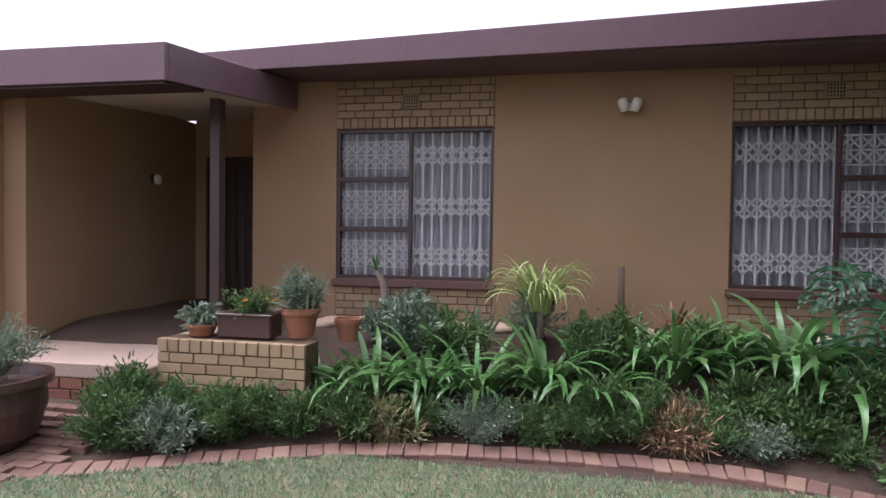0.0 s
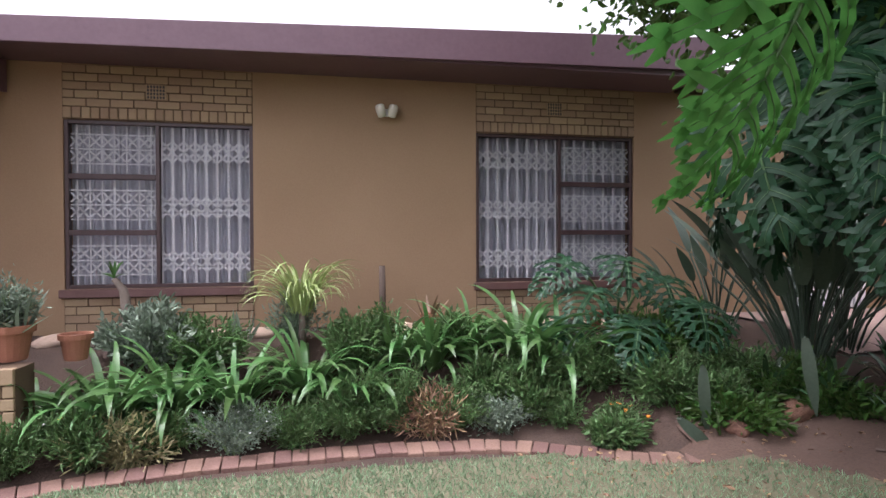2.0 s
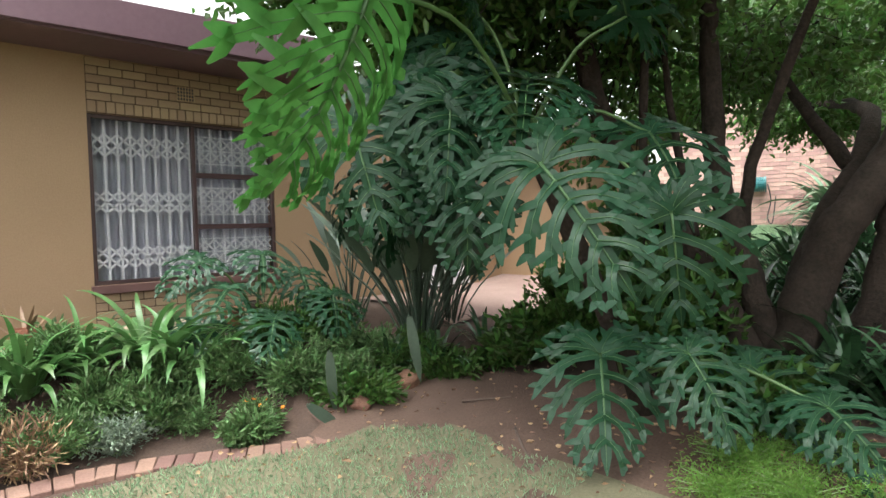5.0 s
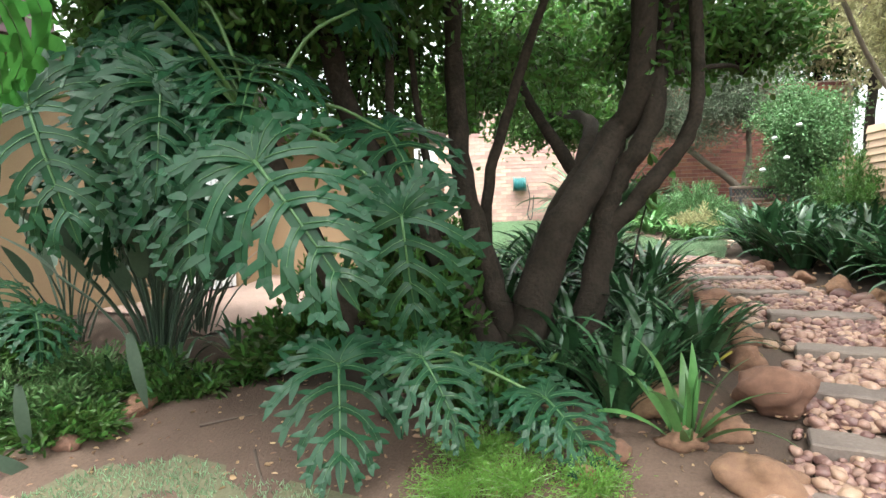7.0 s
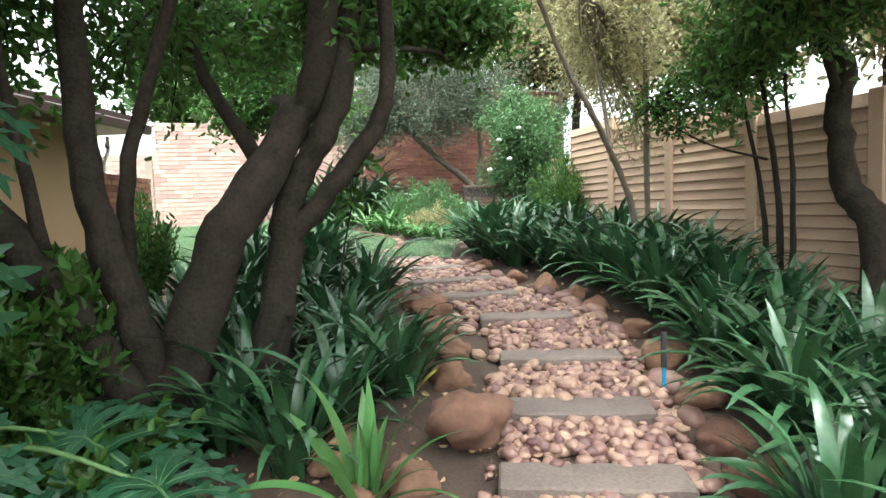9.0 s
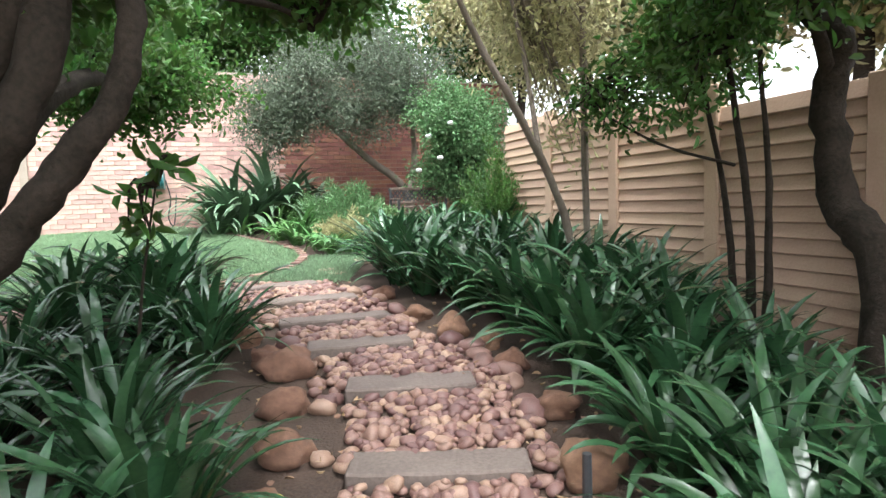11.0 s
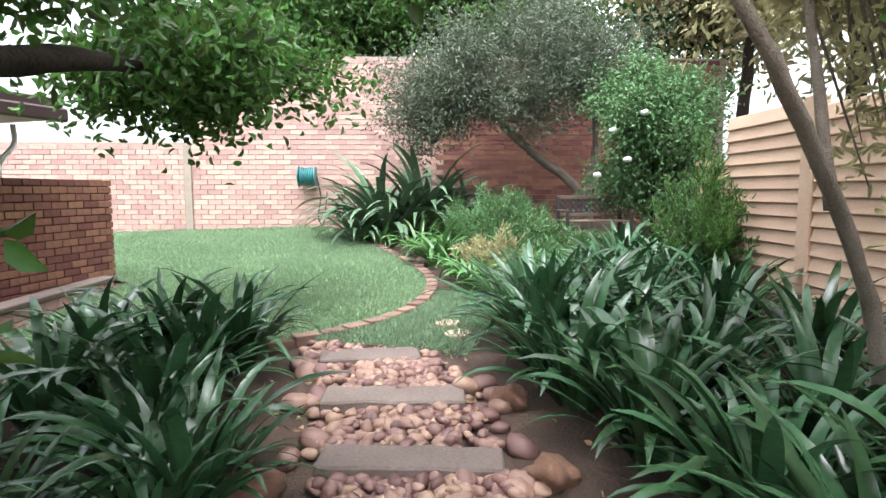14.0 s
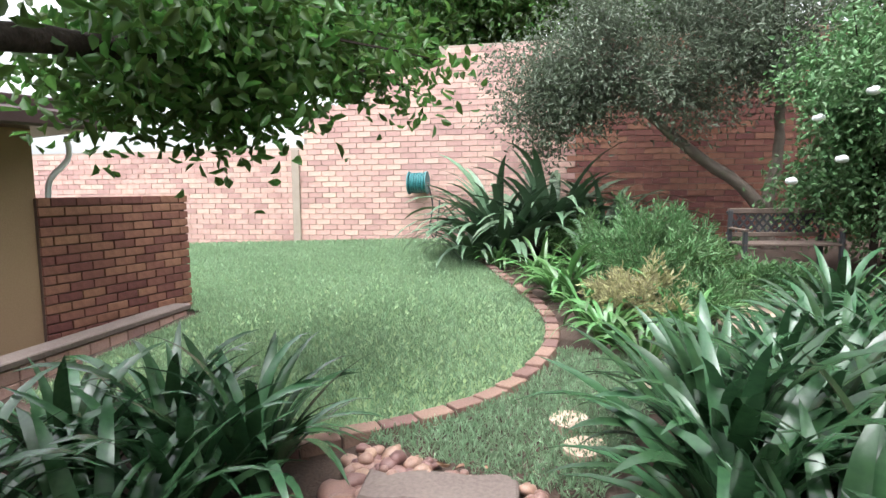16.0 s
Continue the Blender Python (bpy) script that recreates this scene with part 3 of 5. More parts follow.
# wing beyond the tree
tagged(part("wall_wing", box((7.2, 4.42, 0.3), (8.93, 9.9, 3.0)), PLASTER), "tan plastered wall of the rear wing", "wall", kind="structure")
wroof = thing("wing_roof", "flat brown roof edge over the rear wing", "roof", kind="structure")
part("roof_deck", box((6.7, 4.0, 2.78), (9.35, 10.0, 3.0), 0.01), BROWN, wroof)
part("gutter", box((6.7, 3.9, 2.76), (9.4, 4.0, 2.9), 0.02), BROWN, wroof)
wp = thing("waste_pipe", "thin white bent pipe at the wing corner", "pipe")
part("pipe", tube(spline([(9.25, 4.5, 2.75), (9.25, 4.5, 2.55), (9.06, 4.45, 2.35), (9.04, 4.45, 2.1)], 12), [0.025] * 12, 8), WHITE, wp, smooth=True)

# ---- low brick wall, coping, back wall ----
low = thing("low_brick_wall", "dark red face-brick screen wall with a raking joint", "wall", kind="structure")
lm = pose(8.92, 4.36, 0, 0, 0, math.degrees(math.atan2(0.28, 1.6)))
LL = 1.62
part("core", box((0.0, 0.03, 0.5), (LL - 0.03, 0.2, 2.2), 0, lm), DMORTAR, low)
row_of = {}
for r in range(16):
    z = 0.86 + r * 0.0845
    x = -0.115 if r % 2 else 0.0
    while x < LL - 0.02:
        a, b = max(x, 0), min(x + 0.23, LL)
        w = round(b - a - 0.011, 3)
        if w > 0.03:
            me = row_of.get(w) or row_of.setdefault(w, to_mesh("brick", box((-w / 2, -0.105, -0.0365), (w / 2, 0.105, 0.0365), 0.004), RBRICK))
            link_mesh("brick", me, low, lm @ pose((a + b) / 2, 0.115 + R.uniform(-0.003, 0.003), z + 0.042))
        x += 0.23
edge = thing("retaining_kerb", "low brick kerb with a smooth coping beside the lawn", "kerb", kind="structure")
ang = math.degrees(math.atan2(1.05, 2.7))
km = pose(7.6, 3.4, 0, 0, 0, ang)
part("coping", box((0.0, -0.02, 0.99), (2.95, 0.2, 1.05), 0.012, km), SLEEPER, edge, "grey-pink cement coping")
part("core", box((0.0, 0.02, 0.4), (2.93, 0.18, 0.99), 0, km), DMORTAR, edge)
bme = to_mesh("brick", box((-0.105, -0.02, -0.05), (0.105, 0.05, 0.05), 0.004), PBRICK)
for i in range(13):
    for r in range(2):
        link_mesh("brick", bme, edge, km @ pose(0.12 + i * 0.222, 0.02, 0.93 - r * 0.11))

wall_east = thing("wall_east", "tall pale red face-brick boundary wall", "wall", kind="structure")
BD = 16.0
bw = Matrix.Translation((0.94 * BD, 0.342 * BD, 0)) @ pose(0, 0, 0, 0, 0, -70)


def back_top(u):
    return 4.75 if u > 1.1 else (4.4 if u > -0.3 else (3.8 if u > -1.5 else 3.05))


course, blen = 0.1, 0.28
bmw = bmesh.new()
for u0, u1 in ((-14, -1.5), (-1.5, -0.3), (-0.3, 1.1), (1.1, 9.2)):
    boxm(bmw, (u0, 0.03, 0.6), (u1, 0.24, back_top((u0 + u1) / 2) - 0.01), 0, bw)
part("core", bmw, MORTAR, wall_east)
bsh = to_mesh("brick", box((-blen / 2 + 0.005, -0.008, -course / 2 + 0.006), (blen / 2 - 0.005, 0.05, course / 2 - 0.006), 0.003), PBRICK)
rest_v, rest_f, dark_v, dark_f = [], [], [], []
count = 0
for r in range(40):
    z = 1.0 + (r + 0.5) * course
    u = -9.0 + (blen / 2 if r % 2 else 0)
    while u < 9.0:
        if z < back_top(u):
            if count < 300 and -1.4 < u < 2.0 and z > 1.3:
                link_mesh("brick", bsh, wall_east, bw @ pose(u, 0.02 + R.uniform(-0.004, 0.004), z))
                count += 1
            else:
                # past u 3.4: redder brick whose dark tone also paints in the olive's shade
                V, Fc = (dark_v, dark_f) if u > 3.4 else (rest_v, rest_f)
                k = len(V)
                o = 0.012 + R.uniform(-0.004, 0.004)
                a, b, c, d = u - blen / 2 + 0.005, u + blen / 2 - 0.005, z - course / 2 + 0.006, z + course / 2 - 0.006
                V += [bw @ Vector(q) for q in ((a, o, c), (b, o, c), (b, o, d), (a, o, d), (a, 0.06, c), (b, 0.06, c), (b, 0.06, d), (a, 0.06, d))]
                Fc += [[k + i for i in q] for q in ((0, 1, 2, 3), (3, 2, 6, 7), (1, 0, 4, 5), (0, 3, 7, 4), (2, 1, 5, 6))]
        u += blen
tagged(link_mesh("bricks", raw("bricks", rest_v, rest_f, PBRICK, False), wall_east), kind="stuff")
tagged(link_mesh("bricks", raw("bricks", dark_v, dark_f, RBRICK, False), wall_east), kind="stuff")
part("pilaster", box((-1.75, -0.03, 0.9), (-1.6, 0.02, 3.0), 0.004, bw), MORTAR, wall_east)
tagged(part("wall_far_white", box((-12, 6, 1.0), (-4.5, 6.2, 3.6), 0, bw), SOFFIT), "pale rendered neighbouring wall", "wall", kind="structure")
tagged(part("wall_south_end", box((9.0, -9, 0), (9.2, 0.2, 2.6), 0, bw), PBRICK), "plain brick end wall behind the trellis", "wall", kind="structure")

# ---- slatted concrete fence ----
fence = thing("slat_fence", "pinkish tan painted concrete fence of overlapping boards", "fence", kind="structure")
FA = math.degrees(math.atan2(0.342, 0.94))
slat = to_mesh("slat", box((-0.62, -0.022, -0.066), (0.62, 0.022, 0.066), 0.006), FENCE)
# bays below i = -6 are unseen, added to block low sky light
for i in range(-13, 3):
    x, y = 7.75 + 0.94 * 1.37 * i, -3.79 + 0.342 * 1.37 * i
    g0 = land(x, y)
    top = g0 + 1.86
    part("post", box((-0.075, -0.075, g0 - 0.2), (0.075, 0.06, top + 0.03), 0.012), FENCE, fence, m=pose(x, y, 0, 0, 0, FA))
    for k in range(16):
        link_mesh("slat", slat, fence, pose(x + 0.94 * 0.685, y + 0.342 * 0.685, top - 0.06 - k * 0.117, 15, 0, FA))
trellis = thing("trellis", "weathered square wooden trellis panel", "trellis")
tm = pose(12.3, -3.5, 1.0, 0, 0, 62)
for k in range(9):
    part("batten", box((k * 0.17, 0, 0), (k * 0.17 + 0.04, 0.02, 1.45), 0.003), TRELLIS, trellis, m=tm)
    part("batten", box((-0.03, 0.02, k * 0.17 + 0.03), (1.45, 0.04, k * 0.17 + 0.07), 0.003), TRELLIS, trellis, m=tm)

# ---- path: sleepers, pebbles, boulders ----
SLEEPERS = [((3.24, -0.88), (3.2, -1.8)), ((3.92, -0.93), (3.89, -1.82)), ((4.62, -1.0), (4.6, -1.84)), ((5.4, -0.97), (5.39, -1.84)), ((6.24, -0.82), (6.31, -1.62)),
            ((6.82, -0.44), (6.99, -1.18)), ((7.36, -0.08), (7.62, -0.96)), ((7.96, 0.24), (8.24, -0.58)), ((8.5, 0.58), (8.8, -0.07))]
for (a, b), (c, d) in SLEEPERS:
    n = math.hypot(c - a, d - b)
    dep, h = 0.125 + 0.02 * R.random(), land((a + c) / 2, (b + d) / 2)
    bm = bmesh.new()
    boxm(bm, (-n / 2, -dep, -0.16), (n / 2, dep, 0.0), 0.012)
    bmesh.ops.subdivide_edges(bm, edges=[e for e in bm.edges if e.calc_length() > 0.5], cuts=9)
    for v in bm.verts:
        v.co += Vector((0, 0.022 * noise.noise((v.co.x * 5, a + v.co.y, 1)), 0.012 * noise.noise((v.co.x * 7, v.co.y * 9, b))))
    sl = thing("sleeper_step", "weathered grey timber sleeper laid as a path step", "step", pose((a + c) / 2 + 0.03, (b + d) / 2, h + 0.08, 0, 0, math.degrees(math.atan2(d - b, c - a))), "sleeper path steps")
    part("beam", bm, SLEEPER, sl)

PATH_LINE = spline([(2.7, -1.3, 0), (3.4, -1.35, 0), (4.2, -1.42, 0), (4.95, -1.46, 0), (5.8, -1.43, 0), (6.5, -1.2, 0), (7.05, -0.83, 0), (7.63, -0.44, 0), (8.37, -0.05, 0), (8.8, 0.35, 0)], 120)


def stone_mesh(rng, name, material, rough=0.18, detail=2):
    bm = bmesh.new()
    bmesh.ops.create_icosphere(bm, subdivisions=detail, radius=1)
    o = Vector((rng.uniform(0, 50), rng.uniform(0, 50), 0))
    for v in bm.verts:
        v.co *= 1 + rough * noise.noise(v.co * 1.3 + o) + rough * 0.4 * noise.noise(v.co * 3.1 + o)
    return to_mesh(name, bm, material, True)


pebble_kinds = [stone_mesh(R, "pebble", PEBBLE, 0.3) for _ in range(8)]
pebbles = thing("pebble_bed", "bed of rounded pink and brown river pebbles between the steps", "pebbles", kind="structure")


def on_sleeper(x, y):
    for (a, b), (c, d) in SLEEPERS:
        dx, dy = c - a, d - b
        n = math.hypot(dx, dy)
        u = ((x - a - 0.03) * dx + (y - b) * dy) / n
        v = abs((x - a - 0.03) * dy - (y - b) * dx) / n
        if -0.02 < u < n + 0.02 and v < 0.115:
            return True
    return False


loose_v, loose_f, placed, spots = [], [], 0, {}
tries = 0
while placed < 2600 and tries < 90000:
    tries += 1
    p = PATH_LINE[R.randrange(len(PATH_LINE))]
    q = p + Vector((R.uniform(-0.1, 0.1), R.gauss(0, 0.42), 0))
    off = q.y - p.y
    if abs(off) > 0.53 or on_sleeper(q.x, q.y):
        continue
    s = R.uniform(0.02, 0.048)
    key = (round(q.x / 0.042), round(q.y / 0.042))
    if spots.get(key, 0) > 1:
        continue
    spots[key] = spots.get(key, 0) + 1
    z = land(q.x, q.y) + 0.022 + 0.025 * spots[key] - 0.02
    m = pose(q.x, q.y, z, R.uniform(-25, 25), R.uniform(-25, 25), R.uniform(0, 360)) @ Matrix.Diagonal((s * R.uniform(1.0, 1.5), s, s * R.uniform(0.6, 0.85), 1))
    me = pebble_kinds[R.randrange(8)]
    if placed < 300:
        link_mesh("pebble", me, pebbles, m)
    else:
        k = len(loose_v)
        loose_v += [m @ v.co for v in me.vertices]
        loose_f += [[k + i for i in f.vertices] for f in me.polygons]
    placed += 1
tagged(link_mesh("pebbles", raw("pebbles", loose_v, loose_f, PEBBLE), pebbles), kind="stuff")

BOULDERS = [(4.3, -0.76, 0.2), (3.4, -0.68, 0.18), (3.95, -0.5, 0.12), (3.75, -0.3, 0.11), (3.45, 0.1, 0.13), (4.2, -0.1, 0.17), (3.2, 0.15, 0.12), (5.1, -0.62, 0.13),
            (5.6, -0.62, 0.12), (6.1, -0.48, 0.13), (6.6, -0.38, 0.16), (6.75, -0.2, 0.12), (7.1, 0.12, 0.12), (4.3, -2.12, 0.13), (4.8, -2.18, 0.14), (5.4, -2.12, 0.15), (6.0, -2.08, 0.12),
            (6.6, -1.9, 0.11), (7.25, -1.5, 0.12), (6.95, -1.75, 0.1), (7.6, -1.2, 0.12), (8.3, -0.85, 0.1), (3.9, -2.15, 0.14), (2.95, 3.5, 0.12), (2.4, 3.45, 0.09), (3.4, 3.9, 0.12)]
for x, y, r in BOULDERS:
    b = link_mesh("boulder", stone_mesh(R, "boulder", ROCK, 0.5, 3), None, pose(x, y, land(x, y) + r * (0.8 if r == 0.2 else 0.35), R.uniform(-15, 15), R.uniform(-15, 15), R.uniform(0, 360)) @ Matrix.Diagonal((r * R.uniform(1, 1.25), r, r * R.uniform(0.7, 0.9), 1)))
    tagged(b, "rounded ochre and brown boulder edging the path", "rock", "boulders along the path")
for i in range(70):
    p = PATH_LINE[R.randrange(8, len(PATH_LINE) - 6)]
    r, s = R.uniform(0.045, 0.095), R.choice((-1, 1))
    x, y = p.x, p.y + s * R.uniform(0.5, 0.7)
    b = link_mesh("edge_stone", pebble_kinds[i % 8], None, pose(x, y, land(x, y) + r * 0.3, R.uniform(-20, 20), R.uniform(-20, 20), R.uniform(0, 360)) @ Matrix.Diagonal((r * 1.2, r, r * 0.75, 1)))
    tagged(b, "small reddish stone at the path's edge", "rock", "edge stones")
for x, y, r in ((9.62, -0.02, 0.13), (9.35, -0.2, 0.13), (10.3, -0.35, 0.15), (10.9, -0.5, 0.2), (11.5, -0.9, 0.25), (12.0, -0.75, 0.3), (12.5, -0.95, 0.36)):
    bm = bmesh.new()
    pts = [bm.verts.new((r * (1 + 0.22 * noise.noise((x + math.cos(a), y + math.sin(a), 0))) * math.cos(a), r * 0.8 * (1 + 0.2 * noise.noise((x - math.cos(a), y, math.sin(a)))) * math.sin(a), 0)) for a in [k * math.pi / 6 for k in range(12)]]
    f = bm.faces.new(pts)
    e = bmesh.ops.extrude_face_region(bm, geom=[f])
    for v in e["geom"]:
        if isinstance(v, bmesh.types.BMVert):
            v.co.z += 0.05
    tagged(part("stepping_stone", bm, FLAG, m=pose(x, y, land(x, y) + 0.005)), "flat pale irregular stepping stone in the grass", "stepping stone", "stepping stones")

# ---- strap-leaved plants ----


def strap(length, width, rise, droop, material, name="leaf", seg=9, twist=0.0, blunt=0.5):
    """A long arching leaf growing from the origin along +x, folded along its midrib."""
    v, f = [], []
    x = z = 0.0
    a = rise
    for i in range(seg + 1):
        u = i / seg
        w = width * (min(1, 0.55 + 1.6 * u) * (1 - u ** (2.6 + blunt)) + 0.03) / 2
        tw = twist * u
        nx, nz = -math.sin(a), math.cos(a)
        for s, lift in ((-1, 0.22), (0, 0), (1, 0.22)):
            v.append((x + nx * w * lift, s * w * math.cos(tw), z + nz * w * lift + s * w * math.sin(tw)))
        x += math.cos(a) * length / seg
        z += math.sin(a) * length / seg
        a -= droop / seg * (0.4 + 1.3 * u)
    for i in range(seg):
        for k in (0, 1):
            f.append((i * 3 + k, i * 3 + k + 1, i * 3 + k + 4, i * 3 + k + 3))
    return raw(name, v, f, material)


def strap_set(material, length, width, n=10, droop=(0.6, 1.9), rise=(55, 86), blunt=0.5):
    return [strap(length * R.uniform(0.75, 1.15), width * R.uniform(0.8, 1.15), radians(R.uniform(*rise)), R.uniform(*droop), material, twist=R.uniform(-0.5, 0.5), blunt=blunt) for _ in range(n)]


CLIVIA = strap_set(STRAP, 0.8, 0.068, 18, droop=(0.4, 2.1), rise=(48, 89), blunt=1.6)
AGAPS = strap_set(AGAP, 0.74, 0.054, 12, droop=(1.3, 2.9), rise=(50, 84), blunt=1.5)
BROADS = strap_set(AGAP, 0.66, 0.085, 8, droop=(0.2, 1.3), rise=(48, 88), blunt=0.2)
CORDY = strap_set(mat("cordyline_leaf", (0.22, 0.30, 0.09), (0.36, 0.44, 0.17), 0.4, 4, 0.1, vary=0.2, through_light=0.2), 0.66, 0.018, 14, droop=(1.4, 3.6), rise=(55, 89))
YUCCA = strap_set(mat("dull_sword_leaf", (0.06, 0.11, 0.06), (0.12, 0.19, 0.11), 0.45, 4, 0.1, vary=0.25), 1.35, 0.12, 16, droop=(0.7, 2.3), rise=(32, 88), blunt=0.2)
YELLOWED = [strap(0.6, 0.05, 1.0, 2.0, YELLOW) for _ in range(2)]


def clump(name, x, y, kinds, n, scale, label, category="plant", group="", lean=0.0, base=0.12, z=None, spoilt=0):
    z0 = land(x, y) if z is None else z
    p = thing(name, label, category, pose(x, y, z0, 0, 0, R.uniform(0, 360)), group)
    for i in range(n):
        k = kinds[R.randrange(len(kinds))] if i >= spoilt else YELLOWED[i % 2]
        s = scale * R.uniform(0.75, 1.15)
        az = i * 137.5 + R.uniform(-25, 25)
        r = base * R.random() ** 0.5
        link_mesh("leaf", k, p, pose(r * math.cos(radians(az)), r * math.sin(radians(az)), R.uniform(-0.02, 0.03), R.uniform(-8, 8), R.uniform(-12, 8), az) @ Matrix.Scale(s, 4))
    return p


# beside the path, towards the tree
clump("broad_leaf_lily", 3.78, -0.3, BROADS, 15, 1.0, "broad pale green strap leaves beside the first boulders", "plant", base=0.06)
CL = [(4.1, 0.15, 0.85, 22), (4.55, 0.0, 0.85, 20), (4.95, -0.3, 0.95, 26), (4.6, 0.55, 0.9, 20), (5.3, 0.1, 0.9, 22), (5.1, 0.8, 0.9, 20), (5.8, 0.35, 0.9, 22), (5.7, 1.0, 0.9, 20),
      (6.3, 0.75, 0.9, 22), (6.65, 0.25, 0.85, 20), (7.1, 0.75, 0.9, 24), (7.55, 1.0, 1.0, 26), (8.05, 1.25, 1.0, 26), (7.3, 1.6, 1.0, 24), (7.9, 1.9, 1.0, 22), (6.6, 1.5, 0.9, 20), (8.35, 1.75, 0.95, 22), (8.38, 1.15, 1.0, 22), (6.95, 0.3, 0.95, 22), (4.3, 0.6, 0.8, 18), (4.75, 1.3, 0.8, 16), (5.5, 1.5, 0.9, 18), (6.2, 1.3, 0.9, 18), (7.0, 2.2, 0.9, 18)]
for x, y, s, n in CL:
    clump("clivia_plant", x, y, CLIVIA, int(n * 2.4), s * 1.04, "dark green strap-leaved clump beside the sleeper path", "plant", "strap-leaved clumps", spoilt=1 if (x, y) == (4.95, -0.3) else 0)
# between the path and the fence
CR = [(3.5, -2.25, 0.85, 22), (3.9, -2.75, 0.9, 24), (4.4, -2.55, 0.95, 28), (4.9, -2.75, 0.95, 26), (5.3, -2.5, 0.95, 26), (5.0, -3.3, 0.9, 22), (5.9, -2.75, 0.95, 26), (5.7, -3.3, 0.9, 22), (6.4, -2.4, 1.0, 28), (6.9, -2.3, 1.05, 30),
      (6.6, -3.0, 0.95, 24), (7.3, -2.75, 1.0, 26), (7.4, -2.05, 1.0, 28), (7.9, -1.65, 1.0, 28), (8.0, -2.4, 1.0, 26), (8.4, -1.25, 1.05, 30), (8.6, -1.95, 1.0, 26), (8.85, -0.95, 1.0, 28), (9.3, -0.85, 1.1, 32), (9.2, -1.5, 1.0, 28),
      (9.75, -1.15, 1.0, 28), (9.6, -2.1, 1.0, 24), (10.2, -1.6, 0.95, 24), (10.3, -2.3, 0.95, 22), (10.9, -1.9, 0.95, 24), (11.2, -1.3, 0.9, 24), (11.7, -1.8, 0.9, 24), (12.2, -1.4, 0.9, 22), (9.0, -2.6, 1.0, 22), (12.0, -2.2, 0.9, 20), (4.1, -3.4, 0.9, 20), (4.5, -3.1, 0.9, 20), (6.1, -3.3, 0.9, 20), (6.2, -2.9, 0.95, 20), (7.0, -3.1, 0.95, 20), (7.6, -3.1, 0.95, 20), (8.3, -2.9, 0.95, 20), (10.5, -1.0, 0.9, 26), (11.3, -2.3, 0.9, 22), (10.7, -1.35, 0.95, 24), (9.75, -0.75, 0.9, 24), (3.0, -2.6, 0.85, 22)]
for x, y, s, n in CR:
    clump("clivia_plant", x, y, CLIVIA, int(n * 2.4), s * 1.04, "dense dark green strap-leaved clump below the fence", "plant", "strap-leaved clumps")
# round the back lawn
for x, y, s, n in ((12.3, 1.0, 0.95, 34), (13.0, 1.5, 0.8, 26), (11.2, 0.2, 0.7, 30), (11.7, 0.5, 0.7, 26), (13.6, 2.4, 0.7, 22), (14.3, 3.2, 0.6, 20), (12.2, 0.0, 0.8, 28), (11.6, -0.35, 0.75, 26), (12.9, 0.9, 0.8, 26), (10.9, -0.15, 0.6, 22), (12.7, -1.5, 0.7, 22)):
    clump("agapanthus_plant", x, y, AGAPS, int(n * 1.7), s * 1.1, "bright green arching clump at the lawn edge", "plant", "lawn edge clumps")
for x, y, s, n in ((14.2, 2.6, 1.45, 46), (14.8, 2.1, 1.6, 46), (14.7, 2.9, 1.3, 34), (15.2, 1.4, 1.3, 30), (13.8, 2.9, 0.9, 26)):
    clump("sword_leaf_plant", x, y, YUCCA, int(n * 1.7), s * 0.9, "tall dull green sword-leaved clump against the brick wall", "plant", "sword-leaved clumps", base=0.15)
# front bed
for x, y, s, n in ((-2.15, 4.35, 1.0, 34), (-1.75, 4.5, 1.0, 34), (-1.3, 4.5, 0.95, 34), (-0.75, 4.65, 0.95, 30), (-0.35, 4.55, 0.95, 30), (-2.6, 4.3, 0.7, 22), (0.35, 4.85, 0.9, 30), (0.75, 4.9, 0.9, 26), (0.05, 4.95, 0.8, 22), (1.2, 4.8, 1.1, 30), (1.45, 4.55, 1.1, 26)):
    clump("agapanthus_plant", x, y, AGAPS, int(n * 1.9), s * 1.06, "glossy green arching clump in the front flower bed", "plant", "front bed clumps")
for x, y in ((3.35, 3.55), (4.15, 3.7), (3.0, 3.85)):
    clump("clivia_plant", x, y, CLIVIA, 22, 0.62, "low dark strap-leaved clump under the tree", "plant", "strap-leaved clumps")
cord = clump("cordyline", -0.8, 5.1, CORDY, 140, 1.1, "pale yellow-green fountain-like plant by the wall", "plant", z=0.85)
part("trunk", tube([(0, 0, -0.4), (0.01, 0, -0.1), (0, 0, 0.06)], [0.035, 0.03, 0.02], 8), GREYBARK, cord, smooth=True)

